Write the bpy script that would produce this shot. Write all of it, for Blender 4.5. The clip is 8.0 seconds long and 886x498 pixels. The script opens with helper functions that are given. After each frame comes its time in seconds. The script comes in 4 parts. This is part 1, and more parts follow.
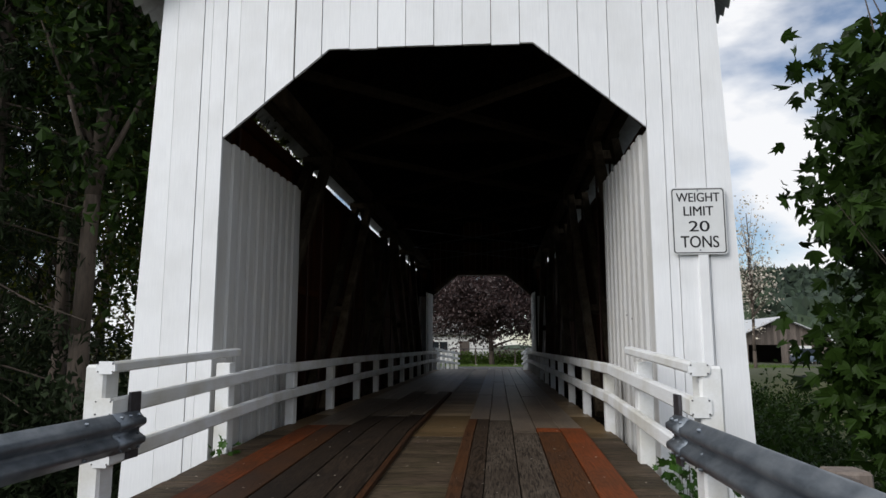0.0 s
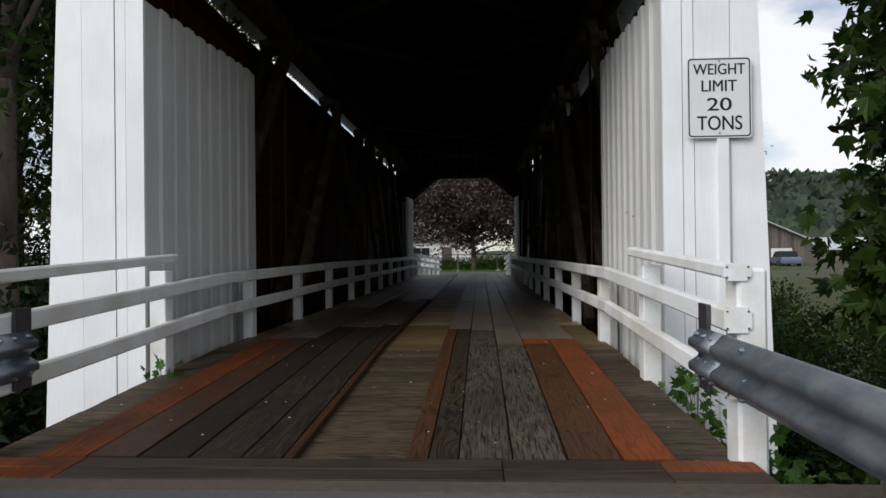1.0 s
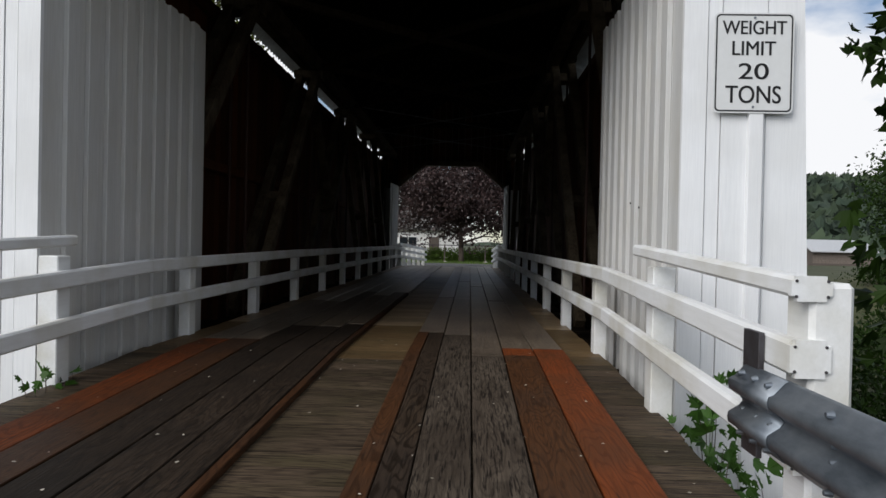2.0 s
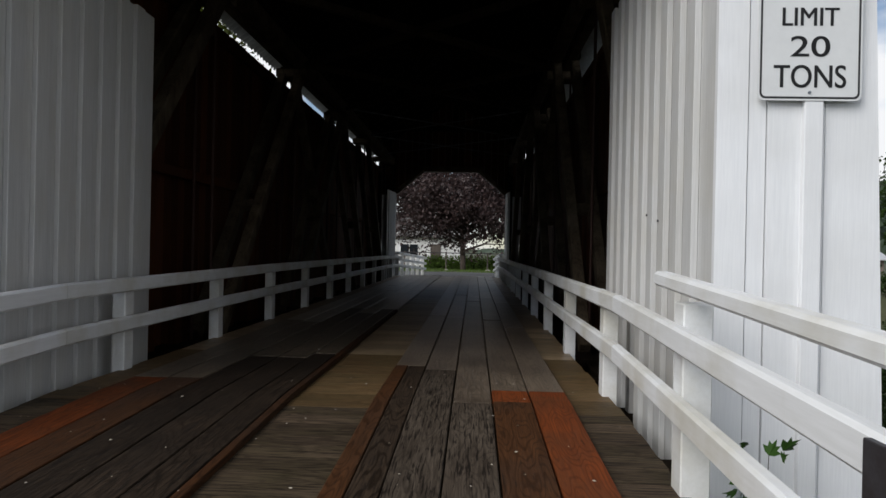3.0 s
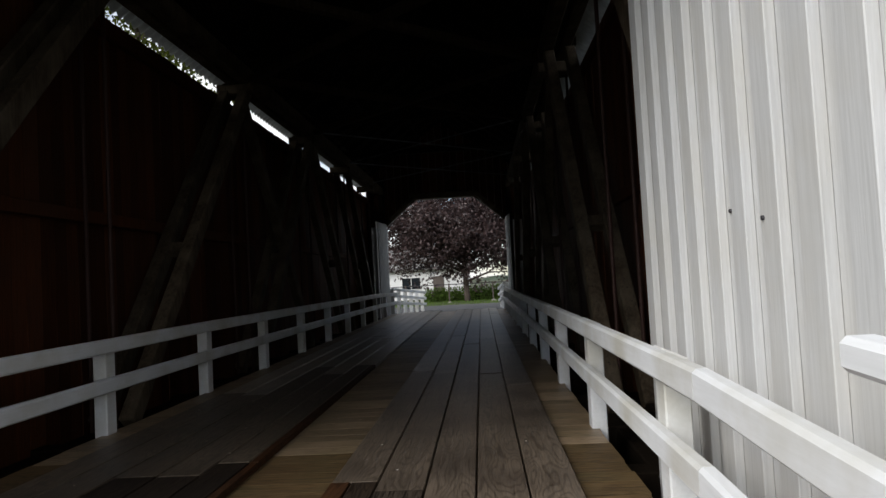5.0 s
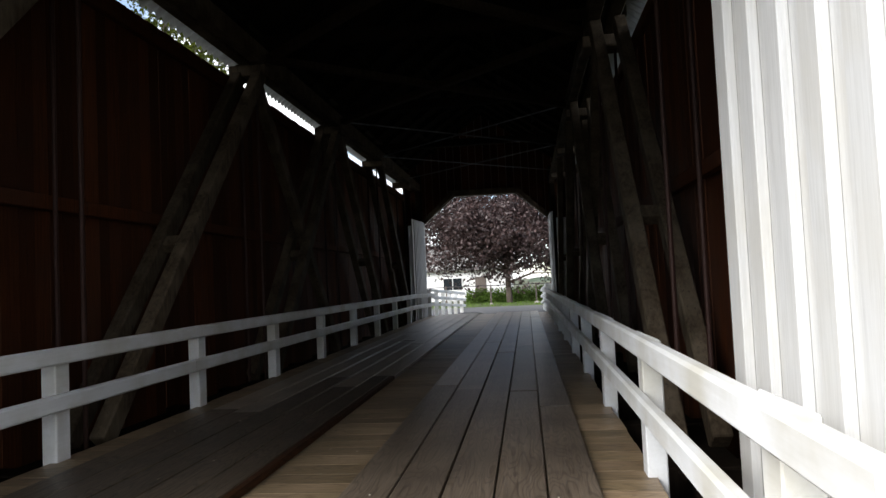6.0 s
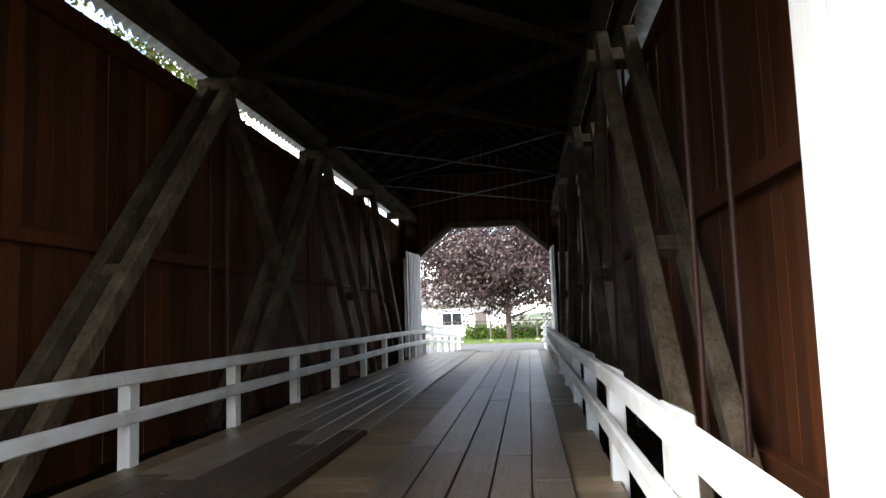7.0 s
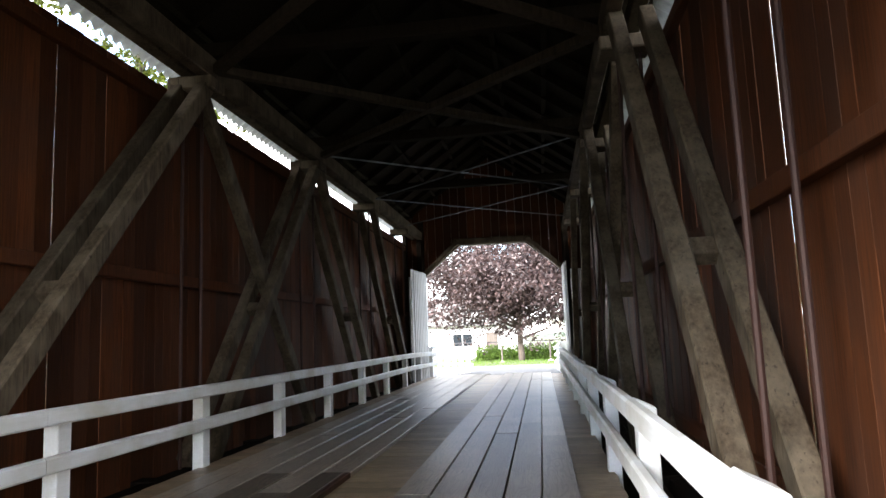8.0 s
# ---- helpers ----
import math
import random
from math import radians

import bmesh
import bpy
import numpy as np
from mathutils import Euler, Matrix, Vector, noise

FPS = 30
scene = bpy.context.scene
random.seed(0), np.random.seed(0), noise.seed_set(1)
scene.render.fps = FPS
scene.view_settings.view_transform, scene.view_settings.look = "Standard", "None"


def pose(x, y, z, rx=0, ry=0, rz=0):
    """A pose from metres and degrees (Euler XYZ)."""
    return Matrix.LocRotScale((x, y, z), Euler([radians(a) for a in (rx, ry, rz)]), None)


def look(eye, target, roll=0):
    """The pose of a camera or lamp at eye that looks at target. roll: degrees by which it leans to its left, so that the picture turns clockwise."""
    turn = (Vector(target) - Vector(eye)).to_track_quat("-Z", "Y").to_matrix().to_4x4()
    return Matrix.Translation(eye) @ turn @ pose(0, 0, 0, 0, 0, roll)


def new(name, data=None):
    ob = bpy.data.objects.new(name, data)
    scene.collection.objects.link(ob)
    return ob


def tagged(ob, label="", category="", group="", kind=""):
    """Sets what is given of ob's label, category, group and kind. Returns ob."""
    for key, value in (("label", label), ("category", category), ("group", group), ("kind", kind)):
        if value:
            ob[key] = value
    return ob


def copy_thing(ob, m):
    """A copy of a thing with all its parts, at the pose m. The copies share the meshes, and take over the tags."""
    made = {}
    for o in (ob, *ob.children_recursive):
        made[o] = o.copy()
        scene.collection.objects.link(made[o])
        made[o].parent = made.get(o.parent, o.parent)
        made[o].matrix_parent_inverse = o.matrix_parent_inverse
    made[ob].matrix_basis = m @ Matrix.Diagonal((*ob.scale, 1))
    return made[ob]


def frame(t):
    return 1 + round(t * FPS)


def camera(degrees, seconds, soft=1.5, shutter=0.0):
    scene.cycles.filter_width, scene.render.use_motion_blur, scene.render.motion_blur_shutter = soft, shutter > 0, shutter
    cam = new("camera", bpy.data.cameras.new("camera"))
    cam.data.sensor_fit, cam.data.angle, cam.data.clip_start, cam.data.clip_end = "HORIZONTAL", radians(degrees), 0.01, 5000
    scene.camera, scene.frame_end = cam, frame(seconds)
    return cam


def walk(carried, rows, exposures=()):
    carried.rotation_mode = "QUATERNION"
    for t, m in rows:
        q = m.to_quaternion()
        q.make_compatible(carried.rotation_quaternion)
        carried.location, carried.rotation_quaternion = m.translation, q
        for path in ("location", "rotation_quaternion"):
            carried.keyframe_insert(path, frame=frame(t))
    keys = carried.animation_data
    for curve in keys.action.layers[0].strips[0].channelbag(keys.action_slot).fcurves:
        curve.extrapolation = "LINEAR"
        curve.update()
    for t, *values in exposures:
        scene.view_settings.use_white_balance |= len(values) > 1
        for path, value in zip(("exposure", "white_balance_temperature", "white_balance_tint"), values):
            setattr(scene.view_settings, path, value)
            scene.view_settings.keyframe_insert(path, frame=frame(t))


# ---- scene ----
cam = camera(65.9, 8.0)
PATH = [
    (0, (0.034, -0.2, 1.084), (-0.122, 1.774, 1.365), 0.0),
    (0.5, (-0.041, 0.386, 1.079), (-0.155, 2.374, 1.26), -0.2),
    (1, (0.038, 1.005, 1.046), (-0.07, 3.002, 1.056), -0.6),
    (1.5, (0.123, 1.667, 1.046), (0.137, 3.667, 1.038), -0.8),
    (1.7, (0.135, 1.903, 1.044), (0.118, 3.903, 1.035), 0.1),
    (2.8, (0.335, 3.271, 1.178), (0.178, 5.264, 1.127), 1.0),
    (3, (0.359, 3.478, 1.187), (0.269, 5.476, 1.185), 1.2),
    (3.5, (0.461, 4.11, 1.205), (0.434, 6.109, 1.187), -0.2),
    (4, (0.522, 4.719, 1.234), (0.462, 6.712, 1.385), -0.9),
    (4.5, (0.583, 5.331, 1.243), (0.568, 7.329, 1.332), -1.5),
    (5, (0.628, 5.983, 1.256), (0.521, 7.979, 1.344), -3.1),
    (5.2, (0.647, 6.229, 1.259), (0.464, 8.217, 1.381), -2.6),
    (6.3, (0.818, 7.652, 1.241), (0.579, 9.636, 1.322), -2.6),
    (6.5, (0.835, 7.896, 1.254), (0.638, 9.884, 1.329), -3.2),
    (7, (0.866, 8.461, 1.302), (0.626, 10.437, 1.497), -1.8),
    (7.5, (0.874, 9.05, 1.313), (0.668, 11.032, 1.477), -2.2),
    (8, (0.909, 9.599, 1.308), (0.638, 11.564, 1.564), -2.3),
]
EXPOSURES = [(0.0, -0.04), (0.5, -0.14), (1.0, -0.02), (1.5, -0.03), (3.0, -0.08), (4.5, 0.2), (5.2, 0.5), (6.5, 2.1), (7.2, 3.05), (8.0, 3.65)]
walk(cam, [(t, look(eye, target, roll)) for t, eye, target, roll in PATH], EXPOSURES)

# ---- world, sun ----
SUN_AZ, SUN_EL = radians(222), radians(34)
world = bpy.data.worlds.new("sky")
scene.world = world
world.use_nodes = True
wn, wl = world.node_tree.nodes, world.node_tree.links
wn.clear()
w_out, w_bg = wn.new("ShaderNodeOutputWorld"), wn.new("ShaderNodeBackground")
w_sky = wn.new("ShaderNodeTexSky")
w_sky.sky_type, w_sky.sun_disc = "NISHITA", False
w_sky.sun_elevation, w_sky.sun_rotation = SUN_EL, SUN_AZ
w_co, w_map = wn.new("ShaderNodeTexCoord"), wn.new("ShaderNodeMapping")
w_map.inputs["Scale"].default_value = (1.0, 1.0, 2.2)
w_map.inputs["Location"].default_value = (0.0, 0.0, -0.35)
w_noise = wn.new("ShaderNodeTexNoise")
w_noise.inputs["Scale"].default_value, w_noise.inputs["Detail"].default_value = 2.6, 7
w_ramp = wn.new("ShaderNodeValToRGB")
w_ramp.color_ramp.elements[0].position, w_ramp.color_ramp.elements[1].position = 0.44, 0.55
w_mix = wn.new("ShaderNodeMix")
w_mix.data_type = "RGBA"
w_mix.inputs["B"].default_value = (18.3, 18.5, 19.0, 1)
w_ramp.color_ramp.elements[0].color = (0.10, 0.10, 0.10, 1)
wl.new(w_co.outputs["Generated"], w_map.inputs["Vector"])
wl.new(w_map.outputs["Vector"], w_noise.inputs["Vector"])
wl.new(w_noise.outputs["Fac"], w_ramp.inputs["Fac"])
wl.new(w_ramp.outputs["Color"], w_mix.inputs["Factor"])
w_sky.ozone_density, w_sky.dust_density = 3.0, 0.4
w_gain = wn.new("ShaderNodeVectorMath")
w_gain.operation = "SCALE"
w_gain.inputs["Scale"].default_value = 1.9
wl.new(w_sky.outputs["Color"], w_gain.inputs[0])
wl.new(w_gain.outputs[0], w_mix.inputs["A"])
wl.new(w_mix.outputs["Result"], w_bg.inputs["Color"])
w_bg.inputs["Strength"].default_value = 0.053
wl.new(w_bg.outputs["Background"], w_out.inputs["Surface"])

sun = new("sun", bpy.data.lights.new("sun", "SUN"))
sun.data.energy, sun.data.angle, sun.data.color = 2.7, radians(40), (1.0, 0.98, 0.96)
sun.matrix_world = look((math.sin(SUN_AZ) * 50, math.cos(SUN_AZ) * 50, 50 * math.tan(SUN_EL)), (0, 0, 0))


# ---- materials ----
def material(name, base, second=None, rough=0.8, metal=0.0, grain=(3, 3, 3), grain_scale=6.0, amount=0.5, stain=None, stain_amount=0.0,
             stain_scale=1.2, bump=0.15, vary=0.0, island=False, spots=0.0, translucent=0.0, gloss=0.5, crack=0.0, crack_at=0.6, rings=0.0):
    """A procedural surface: grain between two colours, stains at a larger scale, fine relief, and a change of value from piece to piece."""
    m = bpy.data.materials.new(name)
    m.use_nodes = True
    n, l = m.node_tree.nodes, m.node_tree.links
    p = n["Principled BSDF"]
    p.inputs["Roughness"].default_value, p.inputs["Metallic"].default_value, p.inputs["Specular IOR Level"].default_value = rough, metal, gloss
    co, mp = n.new("ShaderNodeTexCoord"), n.new("ShaderNodeMapping")
    mp.inputs["Scale"].default_value = grain
    geo = n.new("ShaderNodeNewGeometry")
    info = n.new("ShaderNodeObjectInfo")
    shift = n.new("ShaderNodeVectorMath")
    shift.operation = "MULTIPLY_ADD"
    comb = n.new("ShaderNodeCombineXYZ")
    for k in "XYZ":
        l.new(info.outputs["Random"], comb.inputs[k])
    l.new(comb.outputs[0], shift.inputs[0])
    shift.inputs[1].default_value = (37.0, 19.0, 53.0)
    l.new(co.outputs["Object"], shift.inputs[2])
    l.new(shift.outputs[0], mp.inputs["Vector"])
    fine = n.new("ShaderNodeTexNoise")
    fine.inputs["Scale"].default_value, fine.inputs["Detail"].default_value, fine.inputs["Roughness"].default_value = grain_scale, 6, 0.65
    l.new(mp.outputs[0], fine.inputs["Vector"])
    ramp = n.new("ShaderNodeValToRGB")
    ramp.color_ramp.elements[0].position, ramp.color_ramp.elements[1].position = 0.5 - amount / 2, 0.5 + amount / 2
    ramp.color_ramp.elements[0].color = (*(second or [c * 0.6 for c in base]), 1)
    ramp.color_ramp.elements[1].color = (*base, 1)
    l.new(fine.outputs["Fac"], ramp.inputs["Fac"])
    colour = ramp.outputs["Color"]
    if stain_amount:
        big = n.new("ShaderNodeTexNoise")
        big.inputs["Scale"].default_value, big.inputs["Detail"].default_value = stain_scale, 5
        l.new(shift.outputs[0], big.inputs["Vector"])
        r2 = n.new("ShaderNodeValToRGB")
        r2.color_ramp.elements[0].position, r2.color_ramp.elements[1].position = 0.42, 0.68
        r2.color_ramp.elements[1].color = (stain_amount,) * 3 + (1,)
        l.new(big.outputs["Fac"], r2.inputs["Fac"])
        mx = n.new("ShaderNodeMix")
        mx.data_type = "RGBA"
        mx.inputs["B"].default_value = (*stain, 1)
        l.new(r2.outputs["Color"], mx.inputs["Factor"])
        l.new(colour, mx.inputs["A"])
        colour = mx.outputs["Result"]
    if spots:
        vor = n.new("ShaderNodeTexVoronoi")
        vor.inputs["Scale"].default_value = 3.2
        l.new(shift.outputs[0], vor.inputs["Vector"])
        r3 = n.new("ShaderNodeValToRGB")
        r3.color_ramp.elements[0].position, r3.color_ramp.elements[1].position = 0.03, 0.07
        r3.color_ramp.elements[0].color, r3.color_ramp.elements[1].color = (spots,) * 3 + (1,), (0, 0, 0, 1)
        l.new(vor.outputs["Distance"], r3.inputs["Fac"])
        mx = n.new("ShaderNodeMix")
        mx.data_type = "RGBA"
        mx.inputs["B"].default_value = (0.03, 0.02, 0.015, 1)
        l.new(r3.outputs["Color"], mx.inputs["Factor"])
        l.new(colour, mx.inputs["A"])
        colour = mx.outputs["Result"]
    if rings:
        mp3, rn, mu, si, r5 = n.new("ShaderNodeMapping"), n.new("ShaderNodeTexNoise"), n.new("ShaderNodeMath"), n.new("ShaderNodeMath"), n.new("ShaderNodeValToRGB")
        mp3.inputs["Scale"].default_value = [max(g * 0.22, 0.75) for g in grain]
        rn.inputs["Scale"].default_value, rn.inputs["Detail"].default_value = 1.3, 1.5
        mu.operation, si.operation = "MULTIPLY", "SINE"
        mu.inputs[1].default_value = 95.0
        l.new(shift.outputs[0], mp3.inputs["Vector"])
        l.new(mp3.outputs[0], rn.inputs["Vector"])
        l.new(rn.outputs["Fac"], mu.inputs[0])
        l.new(mu.outputs[0], si.inputs[0])
        l.new(si.outputs[0], r5.inputs["Fac"])
        r5.color_ramp.elements[0].position, r5.color_ramp.elements[1].position = 0.35, 0.9
        r5.color_ramp.elements[1].color = (rings,) * 3 + (1,)
        mx = n.new("ShaderNodeMix")
        mx.data_type = "RGBA"
        mx.inputs["B"].default_value = (base[0] * 0.16, base[1] * 0.15, base[2] * 0.14, 1)
        l.new(r5.outputs["Color"], mx.inputs["Factor"])
        l.new(colour, mx.inputs["A"])
        colour = mx.outputs["Result"]
    if crack:
        mp2, cr = n.new("ShaderNodeMapping"), n.new("ShaderNodeTexNoise")
        mp2.inputs["Scale"].default_value = [g * 2.1 for g in grain]
        cr.inputs["Scale"].default_value, cr.inputs["Detail"].default_value, cr.inputs["Roughness"].default_value = 1.9, 4, 0.6
        l.new(shift.outputs[0], mp2.inputs["Vector"])
        l.new(mp2.outputs[0], cr.inputs["Vector"])
        r4 = n.new("ShaderNodeValToRGB")
        r4.color_ramp.elements[0].position, r4.color_ramp.elements[1].position = crack_at, crack_at + 0.05
        r4.color_ramp.elements[1].color = (crack,) * 3 + (1,)
        l.new(cr.outputs["Fac"], r4.inputs["Fac"])
        mx = n.new("ShaderNodeMix")
        mx.data_type = "RGBA"
        mx.inputs["B"].default_value = (0.012, 0.009, 0.007, 1)
        l.new(r4.outputs["Color"], mx.inputs["Factor"])
        l.new(colour, mx.inputs["A"])
        colour = mx.outputs["Result"]
    if vary:
        hsv = n.new("ShaderNodeHueSaturation")
        rng = n.new("ShaderNodeMapRange")
        rng.inputs["To Min"].default_value, rng.inputs["To Max"].default_value = 1 - vary, 1 + vary
        l.new(geo.outputs["Random Per Island"] if island else info.outputs["Random"], rng.inputs["Value"])
        l.new(rng.outputs[0], hsv.inputs["Value"])
        l.new(colour, hsv.inputs["Color"])
        colour = hsv.outputs["Color"]
    l.new(colour, p.inputs["Base Color"])
    if bump:
        b = n.new("ShaderNodeBump")
        b.inputs["Strength"].default_value, b.inputs["Distance"].default_value = bump, 0.006
        l.new(fine.outputs["Fac"], b.inputs["Height"])
        l.new(b.outputs[0], p.inputs["Normal"])
    if translucent:
        tr, ad, out = n.new("ShaderNodeBsdfTranslucent"), n.new("ShaderNodeMixShader"), n["Material Output"]
        ad.inputs[0].default_value = translucent
        l.new(colour, tr.inputs["Color"])
        l.new(p.outputs[0], ad.inputs[1])
        l.new(tr.outputs[0], ad.inputs[2])
        l.new(ad.outputs[0], out.inputs["Surface"])
    return m


WHITE = material("white_painted_board", (0.80, 0.81, 0.82), (0.70, 0.71, 0.73), 0.55, grain=(30, 30, 1.2), grain_scale=3, stain=(0.58, 0.58, 0.57), stain_amount=0.35, stain_scale=1.6, bump=0.12, vary=0.035)
WHITE_OLD = material("old_white_paint", (0.6, 0.6, 0.595), (0.45, 0.45, 0.44), 0.6, grain=(26, 26, 0.9), grain_scale=3, stain=(0.50, 0.48, 0.43), stain_amount=0.45, stain_scale=2.2, bump=0.2, vary=0.05)
RAIL = material("white_rail_paint", (0.78, 0.79, 0.80), (0.68, 0.69, 0.69), 0.5, grain=(14, 1.0, 14), grain_scale=3, stain=(0.40, 0.36, 0.24), stain_amount=0.5, stain_scale=2.0, bump=0.12, vary=0.03)
# weathered planks in several tones: part of the deck's light is in the colour
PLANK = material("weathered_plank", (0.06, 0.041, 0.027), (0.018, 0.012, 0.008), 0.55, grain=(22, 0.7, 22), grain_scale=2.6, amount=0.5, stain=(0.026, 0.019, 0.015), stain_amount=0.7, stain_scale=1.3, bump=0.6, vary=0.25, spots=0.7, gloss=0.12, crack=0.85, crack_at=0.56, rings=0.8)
PLANK_MID = material("half_lit_plank", (0.225, 0.175, 0.128), (0.09, 0.069, 0.05), 0.3, grain=(22, 0.7, 22), grain_scale=2.6, amount=0.5, stain=(0.05, 0.038, 0.03), stain_amount=0.6, stain_scale=1.3, bump=0.6, vary=0.14, spots=0.7, gloss=0.5, crack=0.6, crack_at=0.62, rings=0.55)
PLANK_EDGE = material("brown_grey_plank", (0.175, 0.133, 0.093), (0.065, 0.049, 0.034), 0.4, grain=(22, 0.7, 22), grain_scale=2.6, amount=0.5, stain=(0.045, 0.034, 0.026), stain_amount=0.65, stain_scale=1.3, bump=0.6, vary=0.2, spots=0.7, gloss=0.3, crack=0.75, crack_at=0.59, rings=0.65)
PLANK_LIT = material("lit_grey_plank", (0.42, 0.345, 0.265), (0.19, 0.152, 0.114), 0.3, grain=(22, 0.7, 22), grain_scale=2.6, amount=0.5, stain=(0.11, 0.088, 0.068), stain_amount=0.6, stain_scale=1.3, bump=0.6, vary=0.14, spots=0.7, gloss=0.8, crack=0.6, crack_at=0.62, rings=0.42)
# cracked planks of the left track's start, its shade put into the colour
PLANK_DARK = material("shaded_cracked_plank", (0.055, 0.038, 0.026), (0.014, 0.010, 0.007), 0.6, grain=(22, 0.6, 22), grain_scale=2.6, amount=0.5, stain=(0.017, 0.013, 0.010), stain_amount=0.75, stain_scale=1.2, bump=0.6, vary=0.25, spots=0.6, gloss=0.1, crack=0.92, crack_at=0.53, rings=0.6)
PLANK_RED = material("reddish_plank", (0.085, 0.036, 0.015), (0.03, 0.013, 0.006), 0.55, grain=(22, 0.7, 22), grain_scale=2.6, amount=0.5, stain=(0.036, 0.023, 0.016), stain_amount=0.65, bump=0.6, vary=0.2, spots=0.6, gloss=0.12, crack=0.65, crack_at=0.61, rings=0.5)
PLANK_NEW = material("orange_new_plank", (0.24, 0.058, 0.015), (0.1, 0.025, 0.008), 0.6, grain=(20, 0.6, 20), grain_scale=2.4, amount=0.5, stain=(0.09, 0.036, 0.016), stain_amount=0.7, stain_scale=1.5, bump=0.4, vary=0.1, spots=0.8, gloss=0.12, crack=0.55, crack_at=0.65, rings=0.35)
PLANK_RUST = material("dull_orange_plank", (0.19, 0.046, 0.01), (0.065, 0.018, 0.006), 0.65, grain=(20, 0.6, 20), grain_scale=2.4, amount=0.5, stain=(0.042, 0.022, 0.011), stain_amount=0.75, stain_scale=1.5, bump=0.5, vary=0.1, spots=0.8, gloss=0.1, crack=0.7, crack_at=0.6, rings=0.4)
PLANK_PALE = material("splintered_grey_plank", (0.125, 0.1, 0.076), (0.026, 0.019, 0.014), 0.6, grain=(20, 0.8, 20), grain_scale=2.6, amount=0.5, stain=(0.04, 0.029, 0.021), stain_amount=0.6, bump=0.9, vary=0.12, spots=0.5, gloss=0.12, crack=0.95, crack_at=0.54, rings=0.4)
# cross boards in bright, middle and dark tones, light put into the colour
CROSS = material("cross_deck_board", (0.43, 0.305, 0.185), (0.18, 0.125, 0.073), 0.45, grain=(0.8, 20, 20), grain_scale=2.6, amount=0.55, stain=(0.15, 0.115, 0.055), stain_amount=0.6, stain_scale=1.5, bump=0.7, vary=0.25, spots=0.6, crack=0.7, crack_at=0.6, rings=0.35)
CROSS_MID = material("half_lit_cross_board", (0.19, 0.12, 0.056), (0.062, 0.039, 0.019), 0.55, grain=(0.8, 20, 20), grain_scale=2.6, amount=0.55, stain=(0.085, 0.068, 0.032), stain_amount=0.6, stain_scale=1.5, bump=0.7, vary=0.25, spots=0.6, gloss=0.15, crack=0.8, crack_at=0.58, rings=0.4)
CROSS_SHADED = material("shaded_cross_board", (0.125, 0.09, 0.06), (0.03, 0.021, 0.014), 0.65, grain=(0.8, 20, 20), grain_scale=2.6, amount=0.55, stain=(0.042, 0.036, 0.017), stain_amount=0.6, stain_scale=1.5, bump=0.8, vary=0.22, spots=0.6, gloss=0.1, crack=0.95, crack_at=0.54, rings=0.5)
HEADER = material("header_board", (0.07, 0.052, 0.038), (0.022, 0.016, 0.012), 0.65, grain=(0.6, 20, 20), grain_scale=2.6, amount=0.5, stain=(0.02, 0.015, 0.012), stain_amount=0.6, bump=0.8, vary=0.2, gloss=0.1, crack=0.9, crack_at=0.56)
BROWN = material("brown_stained_board", (0.108, 0.034, 0.0115), (0.026, 0.0085, 0.0035), 0.7, grain=(20, 20, 0.7), grain_scale=2.6, amount=0.6, stain=(0.05, 0.022, 0.013), stain_amount=0.75, stain_scale=1.1, bump=0.4, vary=0.4, spots=0.6, crack=0.5, crack_at=0.64, gloss=0.08)
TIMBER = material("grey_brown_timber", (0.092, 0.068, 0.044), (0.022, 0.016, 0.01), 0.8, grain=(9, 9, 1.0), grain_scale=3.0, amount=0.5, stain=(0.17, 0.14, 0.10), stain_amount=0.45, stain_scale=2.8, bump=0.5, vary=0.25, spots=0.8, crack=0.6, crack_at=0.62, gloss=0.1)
# shaded copy of the timber: darkness under roof and deck is in the colour
TIMBER_SHADED = material("shaded_timber", (0.019, 0.014, 0.01), (0.008, 0.006, 0.004), 0.9, grain=(6, 6, 1.5), grain_scale=3.0, bump=0.3, vary=0.25, gloss=0.04)
# brace tone between lit and shaded timber; the dimness overhead is in the colour
BRACE = material("half_shaded_brace_timber", (0.05, 0.037, 0.025), (0.016, 0.012, 0.008), 0.85, grain=(6, 6, 1.5), grain_scale=3.0, bump=0.3, vary=0.25, gloss=0.06)
ROD = material("rusty_iron_rod", (0.055, 0.022, 0.015), (0.025, 0.011, 0.008), 0.65, 0.4, grain=(8, 8, 3), grain_scale=6, bump=0.2)
STEEL = material("galvanised_steel", (0.19, 0.215, 0.245), (0.105, 0.125, 0.148), 0.45, 0.7, grain=(3, 1, 3), grain_scale=9, stain=(0.40, 0.43, 0.46), stain_amount=0.4, stain_scale=5, bump=0.12, spots=0.4)
STEEL_DARK = material("dark_steel", (0.09, 0.09, 0.10), (0.05, 0.04, 0.04), 0.5, 0.6, bump=0.1)
ROOFING = material("corrugated_metal", (0.50, 0.52, 0.52), (0.34, 0.35, 0.35), 0.5, 0.5, grain=(2, 2, 2), grain_scale=5, stain=(0.24, 0.20, 0.16), stain_amount=0.35, bump=0.05)
CONCRETE = material("pale_concrete", (0.42, 0.39, 0.35), (0.26, 0.24, 0.21), 0.9, grain=(2, 2, 2), grain_scale=9, stain=(0.14, 0.12, 0.10), stain_amount=0.5, stain_scale=3, bump=0.4)
